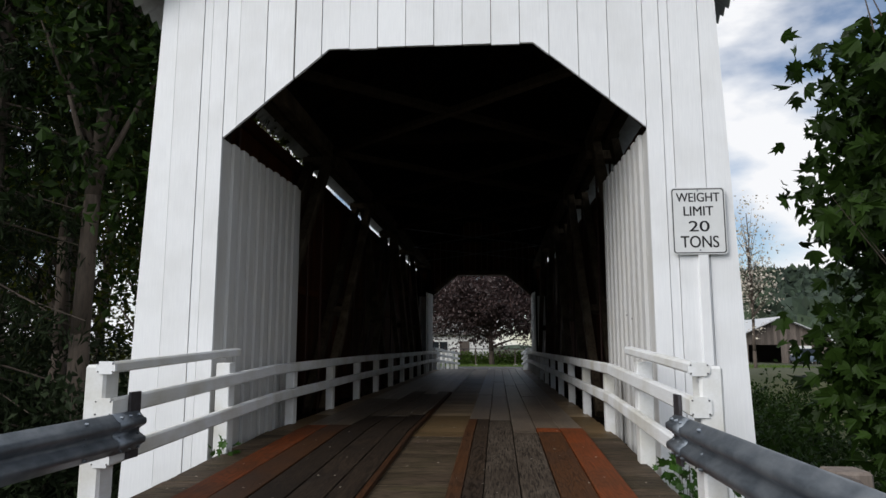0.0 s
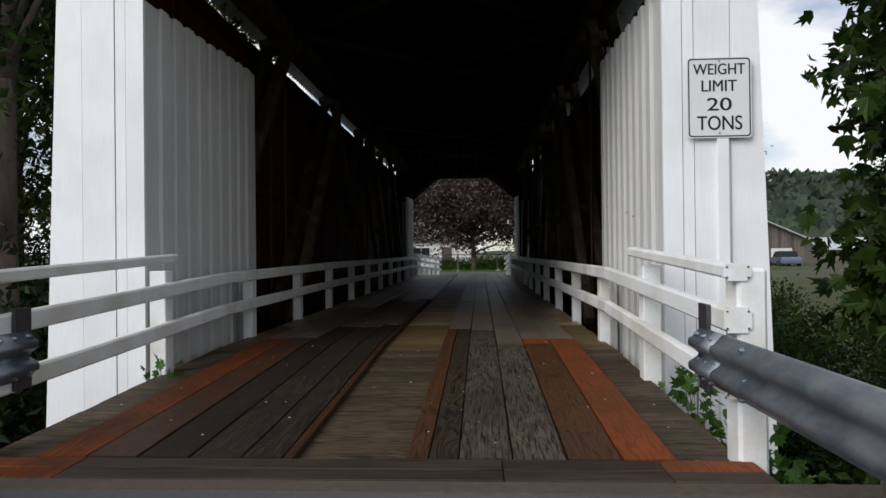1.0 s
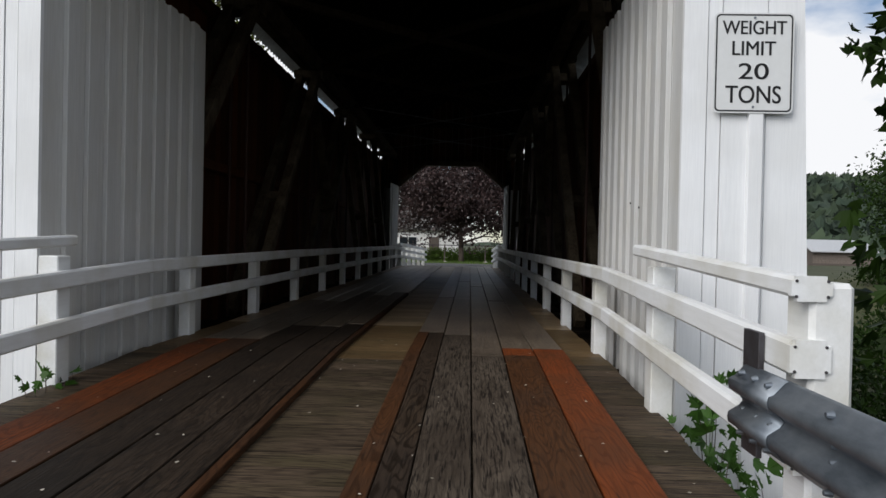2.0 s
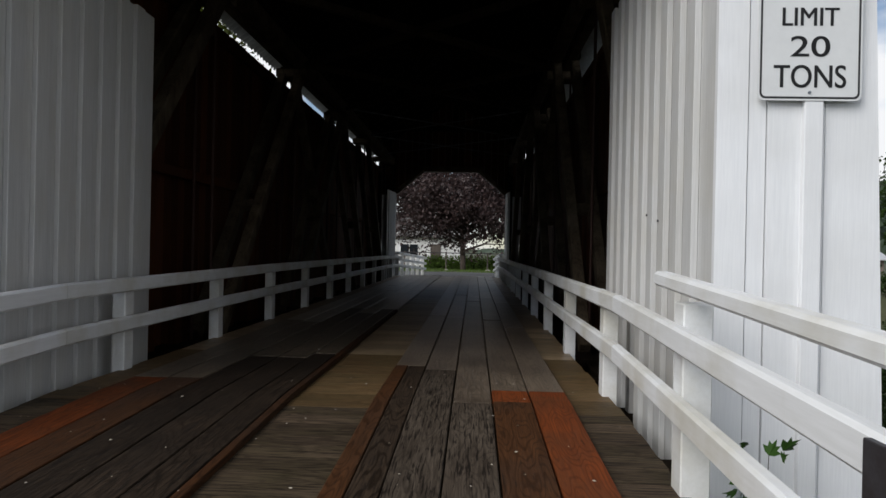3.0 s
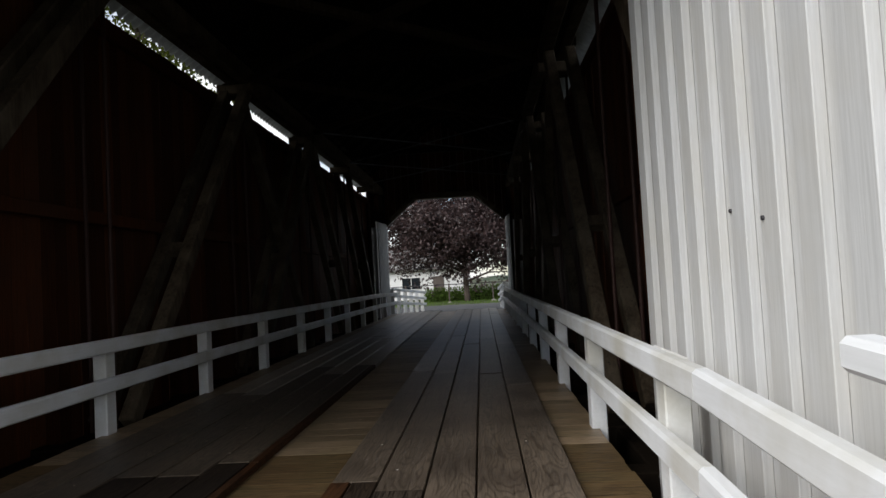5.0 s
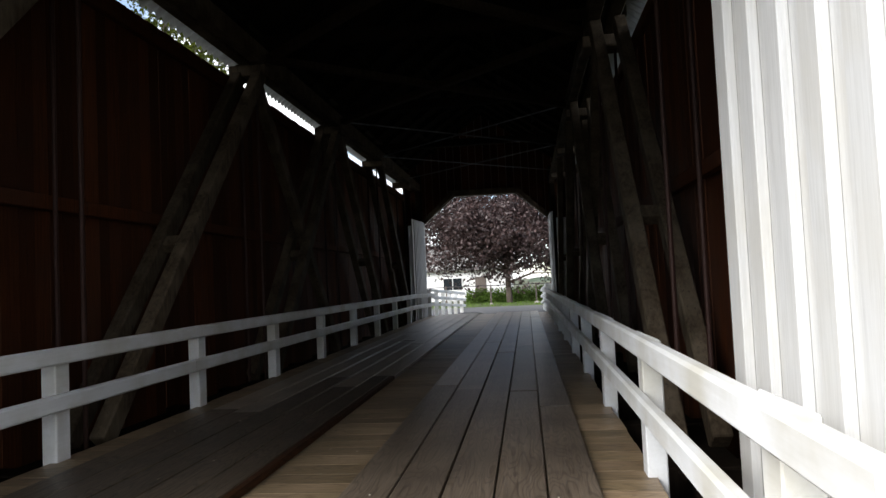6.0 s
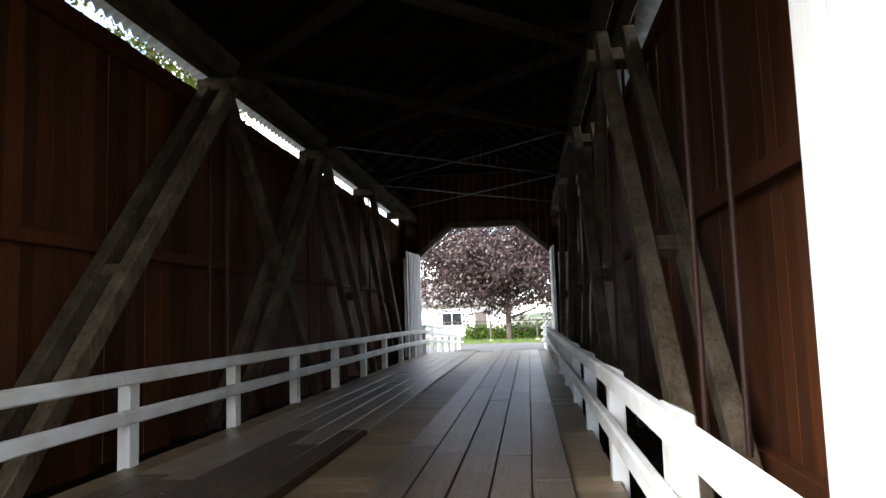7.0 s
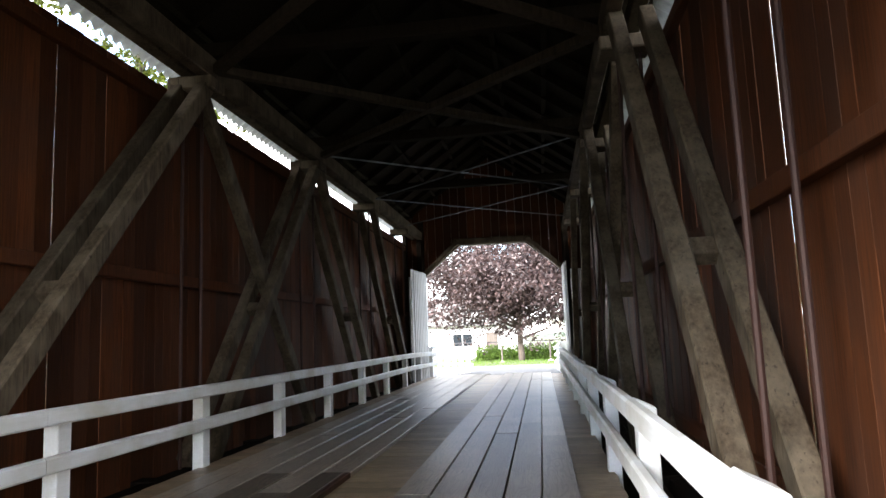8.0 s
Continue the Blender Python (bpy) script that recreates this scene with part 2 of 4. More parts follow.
SILL_STONE = material("dark_brown_concrete", (0.085, 0.066, 0.048), (0.035, 0.027, 0.02), 0.9, grain=(2, 2, 2), grain_scale=9, stain=(0.05, 0.04, 0.03), stain_amount=0.6, stain_scale=3, bump=0.5)
ASPHALT = material("asphalt", (0.075, 0.075, 0.078), (0.035, 0.035, 0.037), 0.9, grain=(6, 6, 6), grain_scale=12, stain=(0.11, 0.105, 0.10), stain_amount=0.5, stain_scale=0.4, bump=0.4)
EARTH = material("grassy_ground", (0.055, 0.065, 0.022), (0.024, 0.028, 0.012), 0.95, grain=(1, 1, 1), grain_scale=9, stain=(0.08, 0.075, 0.03), stain_amount=0.5, stain_scale=0.3, bump=0.6)
FIELD = material("pale_field_grass", (0.20, 0.22, 0.055), (0.12, 0.14, 0.035), 0.9, grain=(1, 1, 1), grain_scale=5, stain=(0.24, 0.21, 0.09), stain_amount=0.5, stain_scale=0.15, bump=0.5)
GRASS = material("grass_blades", (0.14, 0.22, 0.045), (0.08, 0.14, 0.025), 0.8, vary=0.35, island=True, bump=0, translucent=0.3, gloss=0.15)
BARK = material("bark", (0.11, 0.085, 0.065), (0.045, 0.035, 0.028), 0.95, grain=(5, 5, 1), grain_scale=5, bump=0.7, vary=0.2)
LEAF = material("green_leaf", (0.03, 0.06, 0.009), (0.01, 0.022, 0.004), 0.5, grain=(1, 1, 1), grain_scale=0.7, vary=0.45, island=True, bump=0, translucent=0.35, gloss=0.15)
LEAF_LIGHT = material("light_green_leaf", (0.085, 0.1, 0.01), (0.02, 0.028, 0.004), 0.55, grain=(1, 1, 1), grain_scale=0.5, vary=0.5, island=True, bump=0, translucent=0.4, gloss=0.15)
LEAF_DARK = material("dark_conifer_leaf", (0.02, 0.032, 0.011), (0.01, 0.017, 0.006), 0.7, grain=(1, 1, 1), grain_scale=0.5, vary=0.4, island=True, bump=0, translucent=0.15, gloss=0.15)
LEAF_PURPLE = material("purple_leaf", (0.085, 0.054, 0.051), (0.034, 0.021, 0.02), 0.38, grain=(1, 1, 1), grain_scale=0.5, vary=0.5, island=True, bump=0, translucent=0.3, gloss=0.4)
VINE = material("fresh_vine_leaf", (0.06, 0.14, 0.022), (0.03, 0.075, 0.012), 0.5, grain=(1, 1, 1), grain_scale=2, vary=0.4, island=True, bump=0, translucent=0.3, gloss=0.3)
BLOSSOM = material("pale_blossom", (0.55, 0.48, 0.44), (0.35, 0.33, 0.24), 0.8, grain=(1, 1, 1), grain_scale=1, vary=0.3, island=True, bump=0)
HILL = material("wooded_hill", (0.036, 0.058, 0.034), (0.013, 0.024, 0.018), 0.95, grain=(1, 1, 1), grain_scale=0.09, stain=(0.07, 0.095, 0.04), stain_amount=0.5, stain_scale=0.02, bump=1.0, vary=0.2, island=True)
SIGN_FACE = material("white_sign_face", (0.66, 0.67, 0.67), (0.60, 0.61, 0.61), 0.45, grain=(2, 2, 2), grain_scale=5, bump=0.02)
BLACK = material("black_sign_paint", (0.018, 0.018, 0.02), (0.012, 0.012, 0.013), 0.5, bump=0.02)
SIDING = material("white_house_siding", (0.78, 0.78, 0.76), (0.68, 0.68, 0.66), 0.6, grain=(1, 1, 8), grain_scale=3, bump=0.05)
SHINGLE = material("grey_shingles", (0.20, 0.19, 0.18), (0.11, 0.105, 0.10), 0.9, grain=(3, 3, 3), grain_scale=5, bump=0.4)
BARN_WOOD = material("grey_barn_wood", (0.17, 0.14, 0.12), (0.075, 0.06, 0.05), 0.9, grain=(6, 6, 0.6), grain_scale=3, bump=0.4, vary=0.35)
GLASS = material("window_glass", (0.02, 0.025, 0.03), (0.015, 0.018, 0.02), 0.05, bump=0)
CAR_PAINT = material("blue_grey_car_paint", (0.16, 0.20, 0.27), (0.13, 0.17, 0.23), 0.3, 0.3, bump=0)
RUBBER = material("black_rubber", (0.02, 0.02, 0.02), (0.012, 0.012, 0.012), 0.8, bump=0.1)


# ---- mesh helpers ----
def empty(name, at=(0, 0, 0)):
    ob = new(name)
    ob.location = at
    return ob


def link_mesh(name, mesh, parent=None, label="", m=None):
    ob = new(name, mesh)
    if parent is not None:
        ob.parent = parent
    if m is not None:
        ob.matrix_basis = m
    if label:
        tagged(ob, label)
    return ob


def part(name, bm, mat, parent=None, label="", m=None, smooth=False):
    mesh = bpy.data.meshes.new(name)
    bm.to_mesh(mesh)
    bm.free()
    for one in (mat if isinstance(mat, (list, tuple)) else [mat]):
        mesh.materials.append(one)
    if smooth:
        for f in mesh.polygons:
            f.use_smooth = True
    return link_mesh(name, mesh, parent, label, m)


def box(bm, lo, hi, bevel=0.0):
    m = Matrix.LocRotScale([(a + b) / 2 for a, b in zip(lo, hi)], None, [b - a for a, b in zip(lo, hi)])
    made = bmesh.ops.create_cube(bm, size=1, matrix=m)["verts"]
    if bevel:
        edges = {e for v in made for e in v.link_edges}
        bmesh.ops.bevel(bm, geom=list(edges), offset=bevel, segments=1, affect="EDGES")
    return bm


def boxed(lo, hi, bevel=0.0):
    return box(bmesh.new(), lo, hi, bevel)


def beam(bm, a, b, w, d, bevel=0.012, up=(1, 0, 0)):
    """A squared timber from a to b: w across the direction up, d along it."""
    a, b, up = Vector(a), Vector(b), Vector(up)
    z = (b - a).normalized()
    x = (up - z * up.dot(z)).normalized()
    y = z.cross(x)
    turn = Matrix((x, y, z)).transposed().to_4x4()
    made = bmesh.ops.create_cube(bm, size=1, matrix=Matrix.Translation((a + b) / 2) @ turn @ Matrix.Diagonal((d, w, (b - a).length, 1)))["verts"]
    if bevel:
        bmesh.ops.bevel(bm, geom=list({e for v in made for e in v.link_edges}), offset=bevel, segments=1, affect="EDGES")
    return bm


def rod(bm, a, b, r, r2=None, seg=8):
    a, b = Vector(a), Vector(b)
    turn = (b - a).to_track_quat("Z", "Y").to_matrix().to_4x4()
    bmesh.ops.create_cone(bm, cap_ends=True, segments=seg, radius1=r, radius2=r if r2 is None else r2, depth=(b - a).length, matrix=Matrix.Translation((a + b) / 2) @ turn)
    return bm


def prism(bm, outline, axis, lo, hi):
    """An outline pushed through from lo to hi along an axis; outline points are the two other coordinates in order."""
    def at(p, v):
        return (v, p[0], p[1]) if axis == "x" else (p[0], v, p[1]) if axis == "y" else (p[0], p[1], v)
    a = [bm.verts.new(at(p, lo)) for p in outline]
    b = [bm.verts.new(at(p, hi)) for p in outline]
    bm.faces.new(a)
    bm.faces.new(list(reversed(b)))
    for i in range(len(a)):
        bm.faces.new((a[i - 1], b[i - 1], b[i], a[i]))
    bmesh.ops.recalc_face_normals(bm, faces=bm.faces)
    return bm


def soup(name, verts, faces, mat, parent=None, label=""):
    mesh = bpy.data.meshes.new(name)
    mesh.from_pydata(verts.tolist() if hasattr(verts, "tolist") else verts, [], faces.tolist() if hasattr(faces, "tolist") else faces)
    mesh.materials.append(mat)
    return link_mesh(name, mesh, parent, label)


# ---- the plan: bridge axis along y ----
AX = -0.75           # middle of the roadway
F, B = 7.66, 35.2    # portal faces
HALF = 2.545          # half of the portal's opening
WALL = 3.36          # inner face of the side walls, from the middle
SHOULDER, TOP = 3.61, 4.70
LINING = 3.1         # depth of the boarded lining behind each portal
NODES = [8.9, 13.55, 18.2, 22.85, 27.5, 32.15]
NEAR, FAR = 4.95, 35.7
KINK, CREST = 8.9, 33.4


def deck_z(y):
    return -0.036 * max(0.0, KINK - y) - 0.06 * max(0.0, y - CREST)


# ---- ground ----
def ground_z(x, y):
    creek = math.exp(-((y - 20.3 + 0.02 * x) / 13.6) ** 6) * 3.0
    side = max(0.0, abs(x - AX) - 2.6)
    bank = min(1.6, 0.45 * side) if y < 6 else 0.0
    if y < 6:
        bank *= max(0.0, min(1.0, (y + 30) / 30))
    far = max(0.0, y - 40)
    return -0.34 - creek - bank * 0.7 + 0.15 * noise.noise((x * 0.13, y * 0.13, 0)) * min(1, side / 3) - 0.004 * min(far, 40)


def build_ground():
    def steps(parts):
        out = []
        for a, b, n in parts:
            out += list(np.linspace(a, b, n, endpoint=False))
        return out + [parts[-1][1]]
    xs = steps([(-3000, -200, 6), (-200, -40, 10), (-40, 40, 80), (40, 200, 10), (200, 3000, 6)])
    ys = steps([(-3000, -60, 6), (-60, -10, 12), (-10, 60, 90), (60, 260, 14), (260, 3000, 6)])
    verts = [(x, y, ground_z(x, y)) for y in ys for x in xs]
    w = len(xs)
    faces = [(j * w + i, j * w + i + 1, (j + 1) * w + i + 1, (j + 1) * w + i) for j in range(len(ys) - 1) for i in range(w - 1)]
    ob = soup("ground", verts, faces, EARTH)
    for f in ob.data.polygons:
        f.use_smooth = True
    tagged(ob, "rough grassy ground falling to a creek under the bridge", "ground", kind="structure")


build_ground()
road = part("road", boxed((AX - 2.5, -60, -0.30), (AX + 2.5, NEAR - 0.55, -0.155)), ASPHALT)
tagged(road, "dark worn asphalt approach road before the bridge", "road", kind="structure")
cross_road = part("road", boxed((-40, FAR + 1.2, -0.42), (11, 45.5, -0.26)), ASPHALT)
field = part("ground", boxed((12, 40, -1.4), (70, 66, -0.62)), FIELD)
tagged(field, "pale yellow green meadow before the barn", "field", kind="structure")
tagged(cross_road, "grey asphalt road crossing beyond the bridge", "road", kind="structure")
apron = part("road", boxed((AX - 2.6, FAR + 0.02, -0.4), (AX + 2.6, FAR + 1.2, -0.2)), ASPHALT)
tagged(apron, "short asphalt apron at the end of the deck", "road", kind="structure")
sill = part("trim", boxed((AX - 2.9, NEAR - 0.55, -2.2), (AX + 2.9, NEAR - 0.36, -0.15), 0.015), SILL_STONE)
tagged(sill, "pale concrete strip at the start of the deck", "sill", kind="structure")


# ---- portals ----
def opening_z(u):
    """Height of the portal's opening, u from the middle."""
    u = abs(u)
    return SHOULDER if u >= HALF else TOP if u <= HALF - 1.3 else SHOULDER + (TOP - SHOULDER) * (HALF - u) / 1.3


def outer_half(z):
    return 3.56 - 0.032 * z


def gable_z(u):
    return 8.13 - 0.7 * abs(u)


def build_portal(name, y, face, label):
    """One portal's front: vertical boards round the opening. face: -1 towards the start, 1 towards the end."""
    wall = empty(name, (AX, y, 0))
    tagged(wall, label, "wall", kind="structure")
    seams = [0.05 + 0.347 * i for i in range(-10, 10)]
    sides = [HALF, HALF + 0.19, HALF + 0.30, HALF + 0.64]
    edges = [-3.6] + [-s for s in reversed(sides)] + [s for s in seams if abs(s) < HALF - 0.12] + sides + [3.6]
    for i in range(len(edges) - 1):
        a, b = edges[i] + (0.02 if abs(edges[i] + 1.685) < 0.01 else 0.004), edges[i + 1] - 0.004
        proud = 0.007 * (i % 2) + random.uniform(0, 0.004)
        lo, hi = sorted((-0.03 * face, face * (0.004 + proud)))
        inside = abs((a + b) / 2) < HALF
        if i == 0 or i == len(edges) - 2:
            s = -1 if i == 0 else 1
            inner = b if s < 0 else a
            pts = [(inner, -1.4), (s * outer_half(-1.4), -1.4), (s * outer_half(5.55), 5.55), (inner, gable_z(inner))]
        elif inside:
            jag = random.uniform(-0.012, 0.012)
            knee = HALF - 1.3
            pts = [(a, opening_z(a) + jag), (b, opening_z(b) + jag), (b, gable_z(b)), (a, gable_z(a))]
            for k in (-knee, knee):
                if a < k < b:
                    pts.insert(1, (k, TOP + jag))
        else:
            pts = [(a, -1.4), (b, -1.4), (b, gable_z(b)), (a, gable_z(a))]
        part("board", prism(bmesh.new(), pts, "y", lo, hi), WHITE, wall)
    return wall


build_portal("wall_near_portal", F, -1, "white painted vertical board portal with chamfered opening")
build_portal("wall_far_portal", B, 1, "white painted vertical board portal at the far end")


def build_lining(name, y0, y1, side):
    """The boarded passage wall behind a portal: alternating wide boards and proud battens."""
    wall = empty(name, (AX + side * HALF, y0, 0))
    tagged(wall, "old white painted board and batten lining behind the portal", "wall", kind="structure")
    w = 0.327
    n = round((y1 - y0) / w)
    for i in range(n):
        top = SHOULDER + random.uniform(-0.012, 0.012) + 0.012 * i
        lo = 0.010 if side > 0 else -0.040
        end = y1 - y0 if i == n - 1 else (i + 1) * w
        part("board", boxed((lo, i * w + 0.003, -1.2), (lo + 0.03, end - 0.003, top)), WHITE_OLD, wall)
        if i:
            t, out = random.uniform(0.15, 0.175), 0.036
            at = i * w - 0.055
            part("batten", boxed((-out if side > 0 else -0.009, at, -1.2), (0.009 if side > 0 else out, at + t, top - 0.01), 0.004), WHITE_OLD, wall)
    return wall


for side, word in ((-1, "left"), (1, "right")):
    lined = build_lining("wall_near_lining_" + word, F + 0.035, F + (3.15 if side > 0 else 3.4), side)
    if side > 0:
        # two dark nail heads standing out of the right lining
        for y, z in ((1.40, 1.49), (1.06, 1.43)):
            part("knot", rod(bmesh.new(), (0.03, y, z), (-0.046, y, z), 0.012, 0.010, 7), STEEL_DARK, lined, "dark nail head in the white lining")
    build_lining("wall_far_lining_" + word, B - LINING, B - 0.035, side)


def build_portal_frame(y, d, lift, wood):
    """Timber frame and brown boards on the inner face of a portal, above the opening."""
    f = empty("portal_frame", (AX, y, TOP + lift))
    tagged(f, "weathered timber frame braced inside the portal opening", "timber frame", group="portal frames")
    part("header", boxed((-HALF + 1.1, -0.08, 0.02), (HALF - 1.1, 0.10, 0.26), 0.012), wood, f)
    for s in (-1, 1):
        bm = beam(bmesh.new(), (s * (HALF + 0.12), 0, SHOULDER - TOP - 0.02), (s * (HALF - 1.25), 0, 0.16), 0.18, 0.2, 0.012, (0, 1, 0))
        part("brace", bm, wood, f)
        part("post", boxed((s * HALF + (0.04 if s > 0 else -0.24), -0.1, -TOP - 0.9), (s * HALF + (0.24 if s > 0 else -0.04), 0.1, 1.0), 0.012), TIMBER_SHADED, f)
    n = 22
    for i in range(n):
        a = -WALL + i * 2 * WALL / n
        b = a + 2 * WALL / n
        pts = [(a + 0.004, opening_z(a) - TOP + 0.02), (b - 0.004, opening_z(b) - TOP + 0.02), (b - 0.004, gable_z(b) - TOP - 0.02 - lift), (a + 0.004, gable_z(a) - TOP - 0.02 - lift)]
        part("board", prism(bmesh.new(), pts, "y", d, d + 0.02), BROWN, f)


build_portal_frame(B - 0.22, 0.13, 0.0, TIMBER)
# same frame in the shaded tone, so the opening's dark is coloured in
build_portal_frame(F + 0.22, -0.15, 0.16, TIMBER_SHADED)


# ---- side walls, roof ----
def build_side_wall(name, side):
    wall = empty(name, (AX + side * WALL, 0, 0))
    tagged(wall, "brown stained vertical board side wall with daylight gaps", "wall", kind="structure")
    y, meshes = F + 0.06, []
    for w in (0.19, 0.215, 0.24):
        bm = boxed((0 if side > 0 else -0.011, 0, -1.3), (0.011 if side > 0 else 0, w, 4.93))
        mesh = bpy.data.meshes.new("board")
        bm.to_mesh(mesh)
        bm.free()
        mesh.materials.append(BROWN)
        mesh.materials.append(WHITE)
        for f in mesh.polygons:
            if f.normal.x * side > 0.9:
                f.material_index = 1
        meshes.append((w, mesh))
    rnd = random.Random(3 + side)
    while y < B - 0.25:
        w, mesh = rnd.choice(meshes)
        link_mesh("board", mesh, wall, m=pose(rnd.uniform(0, 0.008) * side, y, rnd.uniform(-0.01, 0.01)))
        y += w + ((rnd.uniform(0.012, 0.021) if side > 0 else rnd.uniform(0.008, 0.014)) if rnd.random() < (0.26 if side > 0 else 0.16) else 0.004)
    part("corner_post", boxed((-0.12 if side > 0 else 0.0, B - 0.30, -1.0), (0.06 if side > 0 else 0.12, B - 0.04, 5.3), 0.01), TIMBER_SHADED, wall)
    for z in (2.16, 4.62, 0.1):
        part("girt", boxed((-0.10 if side > 0 else 0.002, F + 0.1, z), (-0.002 if side > 0 else 0.10, B - 0.1, z + 0.15), 0.008), BROWN, wall)


build_side_wall("wall_left", -1)
build_side_wall("wall_right", 1)


def build_roof():
    roof = empty("roof", (AX, F, 5.4))
    tagged(roof, "corrugated metal gable roof over the bridge", "roof", kind="structure")
    ys = np.arange(F - 0.35, B + 0.35, 0.0265)
    for s in (-1, 1):
        verts, faces = [], []
        for y in ys:
            dz = 0.04 * math.cos(2 * math.pi * y / 0.212)
            for u in (0.0, 3.81):
                verts.append((s * u, y - F, 8.05 - 0.7 * u + dz - 5.4 + 0.06))
        for i in range(len(ys) - 1):
            a = 2 * i
            faces.append((a, a + 1, a + 3, a + 2))
        slope = [(0.0, 8.05 - 5.4 + 0.0), (s * 3.30, 8.05 - 0.7 * 3.30 - 5.4 + 0.0), (s * 3.30, 8.05 - 0.7 * 3.30 - 5.4 + 0.024), (0.0, 8.05 - 5.4 + 0.024)]
        # colour carries the darkness under the roof
        part("roof_deck", prism(bmesh.new(), slope, "y", 0.031, B - F - 0.031), TIMBER_SHADED, roof, "dark boards under the roof sheets")
        ob = soup("roof_sheet", verts, faces, ROOFING, roof)
        for f in ob.data.polygons:
            f.use_smooth = True


build_roof()


def build_rafter():
    r = empty("rafter_pair", (AX, 8.3, 5.4))
    for s in (-1, 1):
        part("rafter", beam(bmesh.new(), (s * 3.2, 0, 8.05 - 0.7 * 3.2 - 5.4 - 0.10), (s * 0.05, 0, 8.05 - 5.4 - 0.14), 0.06, 0.15, 0.006, (0, 0, 1)), TIMBER_SHADED, r)
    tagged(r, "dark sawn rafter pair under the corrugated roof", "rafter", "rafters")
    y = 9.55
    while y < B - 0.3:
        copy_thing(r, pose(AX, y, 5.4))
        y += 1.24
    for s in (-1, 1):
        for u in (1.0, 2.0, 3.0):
            p = part("purlin", boxed((AX + s * u - 0.05, F + 0.2, 8.05 - 0.7 * u - 0.13), (AX + s * u + 0.05, B - 0.2, 8.05 - 0.7 * u - 0.045)), TIMBER_SHADED)
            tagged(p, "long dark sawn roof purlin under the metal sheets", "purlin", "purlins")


build_rafter()


# ---- trusses ----
CH_IN, CH_OUT = 2.72, 3.08     # inner and outer timber of each truss


def build_truss(side):
    t = empty("truss", (AX, 0, 0))
    tagged(t, "weathered timber bridge truss with iron rods", "truss", group="trusses")
    for u, z in ((CH_IN - 0.02, 4.98), (CH_OUT - 0.06, 5.05)):
        part("upper_chord", boxed((side * u - 0.09, F + 0.1, z), (side * u + 0.09, B - 0.1, 5.28), 0.012), TIMBER, t)
        part("lower_chord", boxed((side * u - 0.11, F + 0.1, -0.62), (side * u + 0.11, B - 0.1, -0.26), 0.012), TIMBER_SHADED, t)
    for k in range(5):
        y0, y1 = NODES[k], NODES[k + 1]
        lean = [(y0, y1)] if k < 2 else [(y1, y0)] if k > 2 else [(y0, y1), (y1, y0)]
        for j, (a, b) in enumerate(lean):
            us = (CH_IN, CH_OUT) if j == 0 else ((CH_IN + CH_OUT) / 2,)
            for u in us:
                way = 1 if b > a else -1
                foot, head = a + way * (0.08 if side < 0 else -0.25), b + way * (0.03 if side < 0 else -0.70)
                part("diagonal", beam(bmesh.new(), (side * u, foot, -0.2), (side * u, head, 4.99), 0.22, 0.17, 0.014), TIMBER, t)
            if len(us) == 2:
                for q in (0.40,):
                    p = (side * (CH_IN + CH_OUT) / 2, foot + (head - foot) * q, -0.2 + 5.2 * q)
                    d = Vector((0, head - foot, 5.2)).normalized() * 0.09
                    part("spacer_block", beam(bmesh.new(), Vector(p) - d, Vector(p) + d, 0.14, 0.40, 0.008), TIMBER, t)
    for y in NODES:
        for u in (CH_IN + 0.10, CH_OUT + 0.02):
            part("tie_rod", rod(bmesh.new(), (side * u, y, -0.9), (side * u, y, 5.45), 0.024), ROD, t)
        part("bearing_block", boxed((side * CH_IN - 0.14 if side > 0 else side * CH_OUT - 0.14, y - 0.22, 4.80), (side * CH_OUT + 0.14 if side > 0 else side * CH_IN + 0.14, y + 0.22, 4.985), 0.02), TIMBER, t)
    for y in (F + 0.35, B - 0.35):
        part("end_post", boxed((side * CH_IN - 0.1, y - 0.12, -0.9), (side * CH_IN + 0.1, y + 0.12, 4.98), 0.014), TIMBER_SHADED, t)


build_truss(-1)
build_truss(1)
for y in NODES[1:5]:
    # tie beams, coloured dark for the shade overhead
    p = part("tie_beam", boxed((AX - 3.3, y - 0.1, 5.285), (AX + 3.3, y + 0.1, 5.48), 0.012), TIMBER_SHADED)
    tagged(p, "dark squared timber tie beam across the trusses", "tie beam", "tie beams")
for k in range(5):
    y0, y1 = NODES[k], NODES[k + 1]
    thick = 0.15 if k < 3 else 0.04
    for j, (a, b) in enumerate(((y0, y1), (y1, y0))):
        z = 5.12 + 0.045 * j * (1 if k < 3 else 0.3)
        bm = beam(bmesh.new(), (AX - CH_IN + 0.12, a, z - 0.05 * (k < 3) * j), (AX + CH_IN - 0.12, b, z - 0.05 * (k < 3) * j), thick, thick * 0.8, 0.008, (0, 0, 1)) if k < 3 else rod(bmesh.new(), (AX - CH_IN + 0.12, a, z), (AX + CH_IN - 0.12, b, z), 0.018)
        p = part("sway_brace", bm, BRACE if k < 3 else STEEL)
        tagged(p, "weathered crossed timber sway brace overhead" if k < 3 else "thin iron sway rod crossed overhead", "brace", "sway braces")
for y in np.arange(F + 0.5, B, 1.55):
    p = part("floor_beam", boxed((AX - 3.25, y - 0.12, -0.62), (AX + 3.25, y + 0.12, -0.24), 0.012), TIMBER_SHADED)
    tagged(p, "dark heavy timber floor beam under the deck", "beam", "floor beams")


# ---- railings ----
RAIL_IN = 2.155    # front face of the rails, from the middle
